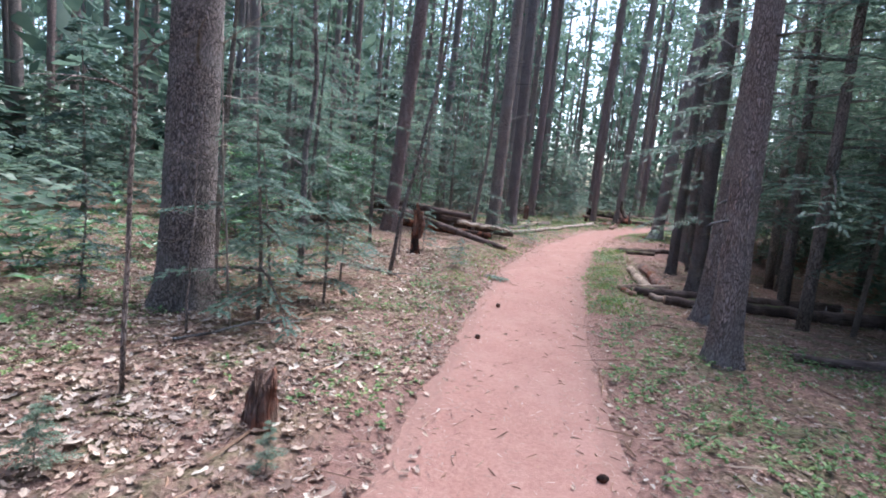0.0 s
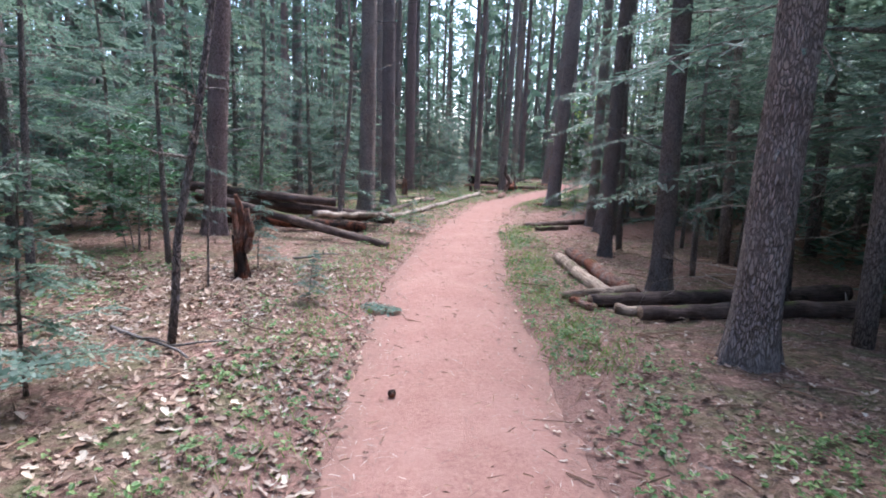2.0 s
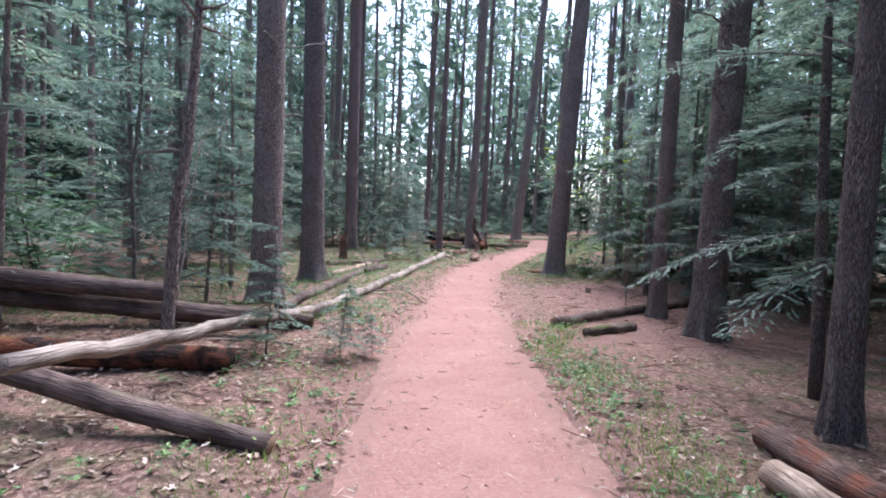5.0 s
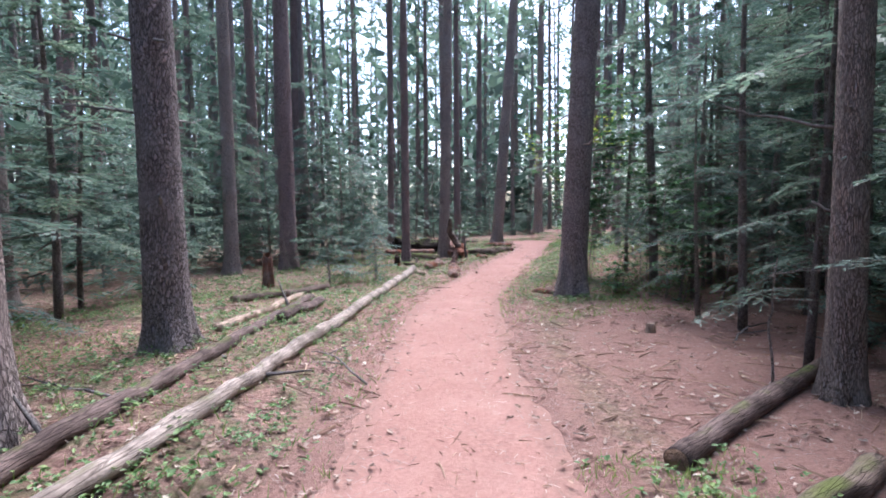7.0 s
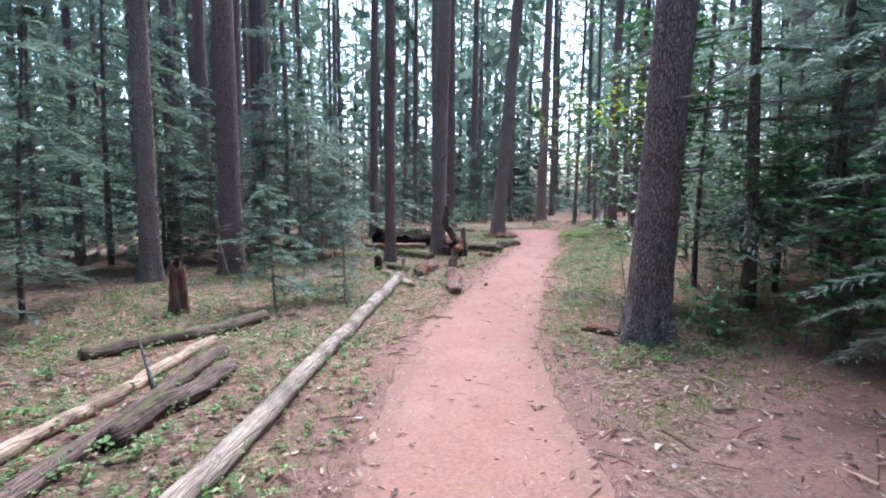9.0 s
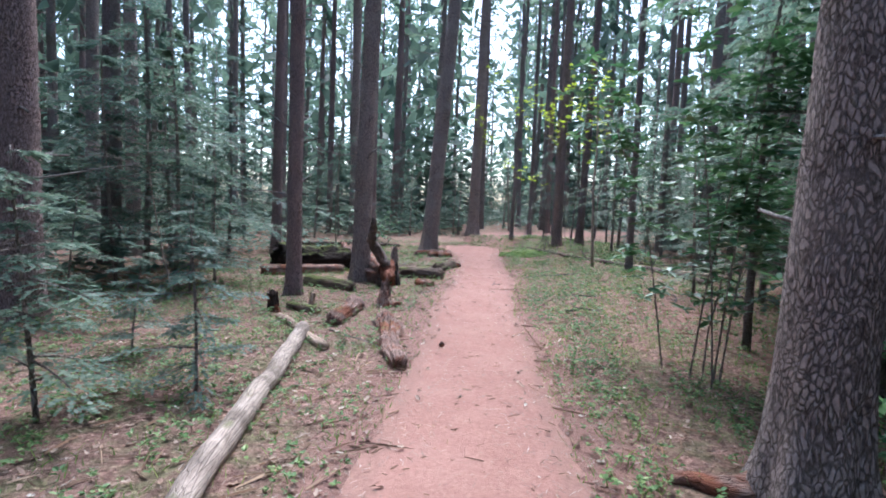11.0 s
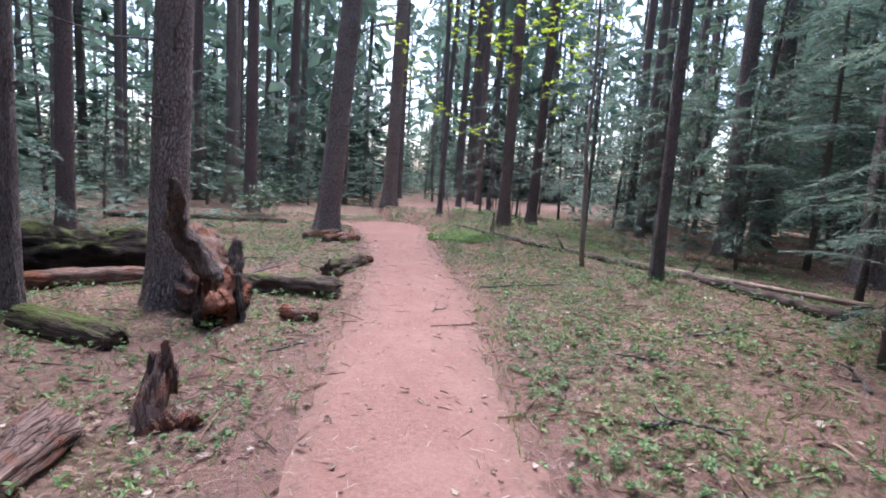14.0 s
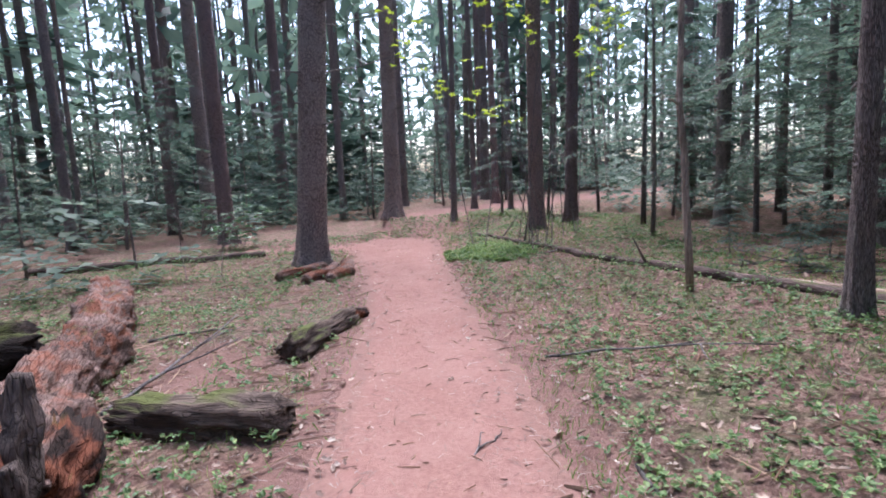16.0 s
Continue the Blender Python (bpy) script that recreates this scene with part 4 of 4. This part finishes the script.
# ---- stumps and snags ----
ST = "broken_stump"
stub(ST, "small rotten orange-brown stump in dry leaves", 0.56, 1.75, 0.40, 0.085, LOG_RED, (0.03, 0.0), 0.4)
stub(ST, "splintered snag, red torn wood above blackened base", 0.25, 8.6, 0.6, 0.065, BLACKROT, (-0.05, 0), 0.25,
     ((-0.03, 0, 0.34, -0.05, 0, 0.98, 0.045), (0.015, 0, 0.34, 0.04, 0, 0.74, 0.045), (-0.04, -0.03, 0.38, -0.08, -0.03, 0.75, 0.032), (0.05, 0, 0.6, 0.14, 0, 0.74, 0.014)), torn=LOG_RED)
stub(ST, "reddish broken stump among ferns and pines", 2.6, 22.2, 0.72, 0.10, LOG_RED, (0.0, 0), 0.3)
stub(ST, "short black charred-looking stump", 5.58, 25.45, 0.32, 0.085, BLACKROT, (-0.02, 0), 0.35)
stub(ST, "small pale splintered stump of red wood", 7.05, 25.45, 0.4, 0.075, RED_GREY, (0.09, 0.1), 0.55, ((0.05, 0, 0.05, 0.25, -0.12, 0.03, 0.05), (-0.03, 0.05, 0.1, 0.08, 0.16, 0.5, 0.035)))
stub(ST, "low sawn stump in needles", 6.85, 17.1, 0.12, 0.06, LOG_PALE, (0, 0), 0.05)
stub(ST, "cut white-topped stub on the litter", 6.12, 25.75, 0.2, 0.05, LOG_PALE, (0.03, 0), 0.05)
stub("root_snag", "tall torn snag of red rotten wood with grey claws", 7.78, 27.25, 0.46, 0.13, RED_FACE, (0.0, 0.05), 0.35,
     ((0.0, 0.02, 0.36, -0.36, -0.03, 0.84, 0.085), (-0.355, -0.02, 0.77, -0.39, -0.22, 1.27, 0.072), (0.06, 0.05, 0.2, 0.25, 0.25, 0.70, 0.065), (0.11, -0.02, 0.42, 0.11, -0.13, -0.03, 0.04),
      (0.0, 0.08, 0.36, -0.1, -0.28, 0.24, 0.12, RED_FACE), (0.0, 0.08, 0.08, -0.05, -0.16, 0.04, 0.13, BLACKROT), (0.02, 0.12, 0.18, 0.05, 0.6, 0.26, 0.17, DUFF)), torn=LOG_CLAW)


# ---- saplings, bare branches, shrubs ----
def crooked(a, b, bends, amp):
    u = np.linspace(0, 1, bends)[:, None]
    return np.array(a) + u * (np.array(b) - np.array(a)) + np.cumsum(rng.normal(0, amp, (bends, 3)), 0) * np.sin(u * 3.14)


def bare_sapling(label, x, y, h, r, lean, twigs, material, reach=0.5, low=0.25, name="bare_sapling"):
    """A thin leafless stem with crooked twigs."""
    tree = tagged(new(name), label, "sapling")
    tree.location = (x, y, ground_z(x, y) - 0.03)
    q = crooked((0, 0, 0), (lean[0], lean[1], h), 12, 0.012 * h ** 0.5)
    m = Mesh()
    tube(m, q, np.linspace(r, r * 0.35, 12), 8, 0.06)
    part("stem", m, material, tree)
    for k in range(twigs):
        u = rng.uniform(low, 0.95)
        at = np.array([np.interp(u, np.linspace(0, 1, 12), q[:, i]) for i in range(3)])
        az, ln = rng.uniform(0, 6.28), reach * rng.uniform(0.4, 1.2)
        end = at + ln * np.array([math.cos(az), math.sin(az), rng.uniform(-0.2, 0.5)])
        b = Mesh()
        w = crooked(at, end, 7, 0.02 * ln)
        tube(b, w, np.linspace(0.3 * r + 0.003, 0.0022, 7), 5, caps=False)
        for j in (2, 3, 4, 5):
            e2 = w[j] + ln * 0.3 * unit(rng.normal(0, 1, 3) + (end - at) / ln)
            tube(b, crooked(w[j], e2, 4, 0.012), np.linspace(0.0035, 0.0015, 4), 4, caps=False)
        part("twig", b, material, tree)
    return tree


for x, y in ((8.5, 17.9), (8.9, 16.6), (9.3, 17.4), (8.7, 15.6), (10.0, 19.2), (10.9, 22.7), (11.6, 23.4), (12.4, 23.9)):
    bare_sapling("thin dead stem standing under dark hemlocks", x, y, rng.uniform(0.9, 1.9), 0.011, (rng.normal(0, 0.15), rng.normal(0, 0.15)), 5, HEMBARK, 0.4, 0.1, "dead_sapling")
SAP = "thin dark leafless sapling with fine side twigs"
for x, y, h, r, lean, n in ((-0.34, 1.81, 4.5, 0.017, (0.1, 0.1), 9), (0.24, 6.5, 4.6, 0.034, (0.55, 0.2), 8), (-0.75, 5.6, 4.5, 0.05, (-0.1, 0.1), 9), (0.05, 8.0, 2.6, 0.014, (-0.1, 0), 6),
                            (-0.62, 2.9, 1.9, 0.012, (0.1, 0), 5), (1.0, 12.4, 4.5, 0.05, (0.1, 0.2), 10), (0.7, 16.4, 3.2, 0.02, (0, 0.2), 8), (-0.15, 15.4, 3.5, 0.03, (0.1, 0.1), 8),
                            (6.4, 15.1, 1.0, 0.012, (0.12, 0.1), 3), (8.9, 35.2, 3.5, 0.02, (0, 0), 7), (9.4, 33.4, 1.1, 0.008, (0, 0), 5), (9.8, 33.0, 1.2, 0.008, (0.1, 0), 5),
                            (5.35, 25.9, 0.9, 0.006, (0, 0), 3), (7.2, 10.1, 3.4, 0.03, (0.2, 0), 8), (6.1, 4.9, 3.6, 0.03, (0.2, 0.1), 8), (5.6, 3.4, 2.4, 0.016, (0.3, 0), 8)):
    bare_sapling(SAP, x, y, h, r, lean, n, HEMBARK)
bare_sapling("slender pale leafless sapling beside a fallen trunk", 12.72, 27.6, 4.6, 0.036, (-0.15, 0.1), 6, LOG_GREY)
for x, y, h, lean, n in ((4.4, 26.6, 2.3, (-0.3, 0.0), 7), (3.0, 24.4, 1.1, (-0.2, 0.1), 6), (0.75, 13.6, 1.9, (0.2, 0.2), 6), (-0.4, 3.2, 2.6, (-0.3, 0.2), 5), (4.9, 6.9, 1.5, (0.15, 0), 7)):
    bare_sapling("dead bare sapling with pale crooked twigs", x, y, h, 0.012, lean, n, LOG_GREY, 0.85, 0.3, "dead_sapling")

for x, y, h, sp, n in ((8.6, 21.35, 4.2, 1.15, 2600), (9.6, 20.9, 3.8, 1.2, 1500), (11.4, 21.9, 3.6, 1.3, 1800), (-1.6, 10.2, 2.4, 1.1, 1500), (-3.2, 12.0, 2.2, 1.3, 1400), (-2.6, 8.0, 1.8, 1.0, 1000),
                            (-3.4, 4.4, 1.2, 1.0, 800), (-2.2, 2.2, 0.7, 0.8, 350), (-4.2, 3.0, 1.0, 1.0, 600), (-2.6, 6.0, 1.0, 0.9, 500), (-0.9, 14.8, 1.7, 0.9, 800), (8.2, 19.75, 1.1, 0.45, 220), (10.9, 37.0, 1.3, 0.8, 500), (8.6, 18.9, 2.2, 0.8, 900)):
    laurel(h, sp, 6 if n > 600 else 5, n, "broad-leaved evergreen shrub with glossy green leaves", None, 0.115 if h > 3 else 0.1, low=0.25 if h > 3 else 0.15).location = (x, y, ground_z(x, y) - 0.03)
maple = laurel(5.8, 2.9, 14, 1500, "slender young maple with sparse yellow-green spring leaves", MAPLE, 0.085, "maple_sapling", 0.66)
maple.location = (14.2, 31.0, 0.25)


# ---- what lies on the floor, too many to count ----
def scatter(n, lo, hi, keep):
    """Random places beside the trail; keep(x, y, side) is the share that stays."""
    x, y = rng.uniform(lo[0], hi[0], n), rng.uniform(lo[1], hi[1], n)
    s, w = side_of(x, y)
    ok = rng.uniform(0, 1, n) < keep(x, y, s, np.abs(s) - w)
    return x[ok], y[ok]


def patchy(x, y, k=1.0, c=0.0):
    return np.clip(0.5 + c + 0.5 * np.sin(1.3 * k * x + 2.1) * np.sin(1.1 * k * y + 0.4 * x) + 0.35 * np.sin(3.7 * k * x - 2.9 * k * y), 0, 1)


def leaf_litter():
    m = Mesh()
    x, y = scatter(520000, (-6, -2), (20, 36), lambda x, y, s, o: np.where(o > 0, 0.55 * np.exp(-np.maximum(np.abs(s) - 3, 0) / 3) * np.where(((s < 0) & (y < 14)) | (y < 5.5), 0.95, 0.4) * (0.3 + 0.7 * patchy(x, y)) * (1 - 0.2 * needle_duff(x, y)), np.where(o > -0.22, 0.045, 0.003)))
    x2, y2 = scatter(46000, (-4, -2), (1.7, 9.5), lambda x, y, s, o: np.where(o > 0, 0.5 * patchy(x, y, 0.8), 0))
    x, y = np.concatenate([x, x2]), np.concatenate([y, y2])
    n = len(x)
    o = np.stack([x, y, np.maximum(height(x, y), 0.008 * (off_trail(x, y) < 0)) + rng.uniform(0.002, 0.02, n)], -1)
    az = rng.uniform(0, 6.28, n)
    d = np.stack([np.cos(az), np.sin(az), rng.normal(0, 0.22, n)], -1)
    c = np.cross(np.array([0, 0, 1.0]), d) + rng.normal(0, 0.2, (n, 3))
    large = np.where(np.arange(n) >= n - len(x2), 1.25, 0.85)
    batch(m, *CURLED, o, d, c, large * rng.uniform(0.025, 0.085, n), large * rng.uniform(0.016, 0.045, n))
    return tagged(part("leaf_litter", m, LITTER, shade=False), "pale dry fallen leaves strewn over the floor", "leaves", kind="stuff")


def green_share(x, y, s, o):
    edge = np.exp(-((o - 0.35) / 0.45) ** 2)
    a = np.where((y > 5) & (y < 14.5) & (s > 0), 1.2 * np.exp(-((o - 0.4) / 0.4) ** 2), 0)
    b = np.where((y > 2) & (y < 13) & (s < 0), 0.55 * np.exp(-((o - 0.5) / 0.6) ** 2), 0)
    c = np.where((y > 19) & (s > 0), 1.1 * smooth(o / 0.4) * (1 - smooth((o - 3.6) / 1.2)), 0)
    d = np.where((y > 14) & (s < 0), 0.8 * smooth(o / 0.5) * (1 - smooth((o - 4) / 2)), 0)
    e = np.where((y < 5) & (s > 0), 1.0 * smooth(o / 0.3) * (1 - smooth((o - 2.4) / 1.2)), 0)
    f = 0.9 * np.exp(-((x - 13.6) ** 2 + (y - 32.2) ** 2) / 0.8)
    g = np.where((y < 10) & (s < -3), 0.6, 0)
    return np.where(o > 0.02, np.maximum.reduce([a, b, c, d, e, f, g]) * patchy(x, y, 1.6, 0.2) * (1 - 0.45 * needle_duff(x, y)), 0)


def low_plants():
    m = Mesh()
    x, y = scatter(260000, (-7, -2), (18, 37), green_share)
    n = len(x)
    k = 5
    x, y = np.repeat(x, k), np.repeat(y, k)
    n *= k
    az = rng.uniform(0, 6.28, n)
    up = np.repeat(rng.uniform(0.01, 0.075, n // k), k)
    o = np.stack([x, y, height(x, y) + up], -1) + rng.normal(0, 0.008, (n, 3))
    d = np.stack([np.cos(az), np.sin(az), rng.uniform(-0.2, 0.6, n)], -1)
    size = np.repeat(rng.uniform(0.014, 0.043, n // k), k)
    batch(m, *LEAF, o, d, np.cross(np.array([0, 0, 1.0]), d) + rng.normal(0, 0.25, (n, 3)), size, size * rng.uniform(0.45, 0.7, n))
    return tagged(part("low_plants", m, HERB, shade=False), "low green leafy plants covering the floor", "plants", kind="stuff")


def twig_litter():
    m = Mesh()
    x, y = scatter(60000, (-5, -2), (18, 37), lambda x, y, s, o: np.where(o > -0.05, 0.3 * np.exp(-np.maximum(o - 2, 0) / 2), 0.5))
    n = len(x)
    az = rng.uniform(0, 6.28, n)
    on = off_trail(x, y) < -0.05
    ln = np.where(on, rng.exponential(0.022, n) + 0.02, rng.exponential(0.11, n) + 0.05)
    wd = np.where(on, 0.0022, 0.0045) * rng.uniform(0.6, 1.8, n)
    o = np.stack([x, y, np.where(on, 0.014, height(x, y) + 0.012)], -1)
    d = np.stack([np.cos(az), np.sin(az), rng.normal(0, 0.04, n)], -1)
    stick = ([(0, 1, 0), (0, -1, 0), (0, 0, 1.5), (0.5, 1.6, 0.4), (0.5, -0.4, 0.4), (0.5, 0.6, 1.8), (1, 0.4, 0), (1, -0.4, 0), (1, 0, 0.7)],
             [(0, 1, 4, 3), (1, 2, 5, 4), (2, 0, 3, 5), (3, 4, 7, 6), (4, 5, 8, 7), (5, 3, 6, 8)])
    batch(m, *stick, o, d, np.cross(np.array([0, 0, 1.0]), d), ln, wd)
    return tagged(part("twig_litter", m, STICKS, shade=False), "brown needles and small twigs on the ground", "twigs", kind="stuff")


def needle_litter():
    """Single fallen needles, thick on the bare duff and along the trail's edges."""
    m = Mesh()
    x, y = scatter(240000, (-2, -1), (15, 33), lambda x, y, s, o: np.where(o > -0.35, 0.7 * np.exp(-np.maximum(o - 0.3, 0) / 0.6), 0.2) + (0.6 * needle_duff(x, y) + 0.3 * (np.abs(s) < 4.5)) * (o > 0))
    n = len(x)
    az = rng.uniform(0, 6.28, n)
    on = off_trail(x, y) < 0.02
    o = np.stack([x, y, np.where(on, 0.015, height(x, y) + 0.006)], -1)
    d = np.stack([np.cos(az), np.sin(az), rng.normal(0, 0.06, n)], -1)
    batch(m, [(0, 1, 0), (0, -1, 0), (0.5, 1.5, 1.6), (0.5, -0.5, 1.6), (1, 0, 0)], [(0, 1, 3), (0, 3, 2), (2, 3, 4)], o, d, np.cross(np.array([0, 0, 1.0]), d), rng.uniform(0.025, 0.09, n), rng.uniform(0.001, 0.0024, n))
    return tagged(part("needle_litter", m, LITTER, shade=False), "fallen tan pine needles on red earth", "needles", kind="stuff")


def undergrowth():
    """Knee-high evergreen seedlings under the stand, in clumps."""
    m = Mesh()
    x, y = rng.uniform(-26, 48, 9000), rng.uniform(-6, 70, 9000)
    s = side_of(x, y)[0]
    ok = (off_trail(x, y) > np.where(y > 33, 2.6, 4.5)) & ~((y > 17) & (y < 33) & (s > -5.0) & (s < 5.5)) & (rng.uniform(0, 1, 9000) < patchy(x, y, 0.5, 0.15))
    x, y = x[ok], y[ok]
    k = 16
    tall = np.repeat(rng.uniform(0.3, 1.5, len(x)), k)
    x, y = np.repeat(x, k), np.repeat(y, k)
    n = len(x)
    az, u = rng.uniform(0, 6.28, n), rng.uniform(0.05, 1, n)
    reach = 0.5 * (1.1 - u)
    o = np.stack([x + reach * np.cos(az) * 0.5, y + reach * np.sin(az) * 0.5, height(x, y) + tall * u], -1)
    d = np.stack([np.cos(az), np.sin(az), rng.uniform(-0.4, 0.25, n)], -1)
    t, f = feather(2)
    batch(m, t, f, o, d, np.cross(np.array([0, 0, 1.0]), d) + rng.normal(0, 0.25, (n, 3)), rng.uniform(0.2, 0.5, n), rng.uniform(0.05, 0.11, n))
    return tagged(part("undergrowth", m, NEEDLES, shade=False), "knee-high evergreen seedlings under the tall trees", "undergrowth", kind="stuff")


def green_corner():
    """A bright patch of small leaves where the trails meet."""
    m = Mesh()
    r, az = np.sqrt(rng.uniform(0, 1, 1500)), rng.uniform(0, 6.28, 1500)
    r *= 1 + 0.3 * np.sin(3 * az)
    x, y = 13.6 + 0.65 * r * np.cos(az), 31.8 + 0.95 * r * np.sin(az)
    keep = off_trail(x, y) > 0.02
    x, y = np.repeat(x[keep], 5), np.repeat(y[keep], 5)
    n = len(x)
    az = rng.uniform(0, 6.28, n)
    o = np.stack([x, y, height(x, y) + rng.uniform(0.005, 0.05, n)], -1) + rng.normal(0, 0.01, (n, 3))
    d = np.stack([np.cos(az), np.sin(az), rng.uniform(-0.2, 0.5, n)], -1)
    batch(m, *LEAF, o, d, np.cross(np.array([0, 0, 1.0]), d) + rng.normal(0, 0.25, (n, 3)), rng.uniform(0.03, 0.06, n), rng.uniform(0.02, 0.035, n))
    return tagged(part("green_patch", m, GRASS, shade=False), "bright green patch of small leafy plants", "plants", kind="stuff")


def grass():
    m = Mesh()

    def share(x, y, s, o):
        a = np.where((y > 6) & (y < 14.5) & (s > 0), np.exp(-((o - 0.4) / 0.35) ** 2), 0)
        b = np.where((y > 4) & (y < 13) & (s < 0), 0.35 * np.exp(-((o - 0.35) / 0.35) ** 2), 0)
        c = np.where((y > 18) & (s > 0), 0.3 * (1 - smooth((o - 2.5) / 1.5)), 0)
        d = np.where((y > 14) & (s < 0), 0.15 * (1 - smooth((o - 3) / 1.5)), 0)
        return np.where(o > 0, np.maximum.reduce([a, b, c, d]) * patchy(x, y, 2.2, 0.1), 0)
    x, y = scatter(900000, (-1, 2), (17, 36), share)
    n = len(x)
    o = np.stack([x, y, height(x, y) - 0.005], -1)
    d = np.stack([rng.normal(0, 0.6, n), rng.normal(0, 0.6, n), np.full(n, 1.0)], -1)
    batch(m, [(0, 1, 0), (0, -1, 0), (0.6, 0.5, 0.8), (1, 0, 3)], [(0, 1, 2), (1, 3, 2)], o, d, rng.normal(0, 1, (n, 3)), rng.uniform(0.03, 0.1, n), rng.uniform(0.0025, 0.005, n))
    return tagged(part("grass", m, GRASS, shade=False), "thin yellow-green grass beside the trail", "grass", kind="stuff")


leaf_litter(), low_plants(), twig_litter(), needle_litter(), undergrowth(), green_corner(), grass()


def pine_cone(x, y):
    m = Mesh()
    u = np.linspace(0, 1, 9)
    az = rng.uniform(0, 6.28)
    way = np.array([math.cos(az), math.sin(az), 0])
    tube(m, np.array([0, 0, 0.02]) + (u[:, None] - 0.5) * 0.07 * way, 0.004 + 0.02 * np.sin(np.pi * np.clip(u, 0.05, 0.97)) ** 0.7 * (1 + 0.25 * (np.arange(9) % 2)), 8, 0.2)
    ob = part("pine_cone", m, BLACKROT, label="small dark brown pine cone lying on the ground")
    ob.location = (x, y, max(ground_z(x, y), 0.01))
    return tagged(ob, category="cone")


for x, y in ((1.857, 5.807), (1.684, 4.307), (6.913, 23.198), (2.55, 1.9)):
    pine_cone(x, y)


def fallen_stick(a, b, r, label="fallen branch with crooked side twigs on the litter", material=None):
    m = Mesh()
    q = crooked((a[0], a[1], ground_z(*a) + r), (b[0], b[1], ground_z(*b) + r + 0.02), 8, 0.012)
    tube(m, q, np.linspace(r, r * 0.4, 8), 6, 0.1)
    for j in (3, 5):
        e = q[j] + 0.35 * math.dist(a, b) * unit(rng.normal(0, 1, 3) * (1, 1, 0.2) + unit(q[-1] - q[0]) + (0, 0, 0.15))
        tube(m, crooked(q[j], e, 5, 0.008), np.linspace(r * 0.6, r * 0.25, 5), 5, 0.1)
    return tagged(part("fallen_branch", m, material or DEAD), label, "branch")


for a, b, r in (((-0.6, 2.7), (0.1, 3.5), 0.014), ((-0.35, 6.9), (0.5, 6.1), 0.018), ((8.2, 28.6), (9.2, 29.9), 0.016), ((8.5, 28.1), (9.0, 27.7), 0.008), ((10.2, 26.3), (9.7, 25.5), 0.012), ((9.3, 24.2), (9.6, 23.8), 0.016),
                ((10.6, 25.0), (11.2, 24.6), 0.014), ((11.5, 23.5), (12.3, 23.2), 0.018), ((10.9, 27.6), (11.7, 26.4), 0.010), ((3.6, 16.2), (3.2, 16.9), 0.010), ((1.9, 16.0), (1.1, 16.7), 0.014), ((0.6, 9.8), (1.2, 9.9), 0.016),
                ((-0.2, 9.0), (0.0, 10.4), 0.012), ((-0.9, 1.2), (-0.2, 0.7), 0.01), ((13.3, 27.9), (14.6, 27.2), 0.016), ((13.5, 28.4), (14.2, 26.6), 0.012), ((7.3, 16.4), (8.2, 17.0), 0.014), ((13.6, 27.6), (14.9, 28.4), 0.014), ((13.9, 28.8), (14.8, 27.9), 0.010), ((14.4, 26.4), (13.4, 27.2), 0.012), ((12.9, 26.9), (13.9, 26.2), 0.010), ((8.6, 30.2), (9.3, 30.0), 0.012), ((7.9, 26.3), (8.4, 26.5), 0.008), ((6.0, 24.2), (6.3, 23.4), 0.010), ((2.5, 16.8), (2.2, 17.6), 0.012), ((9.6, 26.8), (9.9, 26.9), 0.008), ((2.5, 13.3), (1.6, 14.2), 0.008), ((1.3, 13.6), (2.2, 14.4), 0.009), ((1.9, 13.0), (0.9, 13.5), 0.01), ((10.7, 23.6), (11.0, 23.9), 0.014), ((10.2, 24.6), (10.0, 24.9), 0.013)):
    fallen_stick(a, b, r)


def fallen_sprig(x, y, az, ln):
    """A broken-off hemlock tip lying flat."""
    m = Mesh()
    sprays(m, np.array([0.0, 0.0, 0.025]), np.array([math.cos(az), math.sin(az), 0.03]), ln, 0.02, 8, 2, 4, 0.9)
    ob = part("hemlock_sprig", m, NEEDLES, label="broken green hemlock sprig lying on the trail's edge")
    ob.location = (x, y, max(ground_z(x, y), 0.0))
    return tagged(ob, category="sprig")


fallen_sprig(1.56, 7.9, -0.58, 0.42)
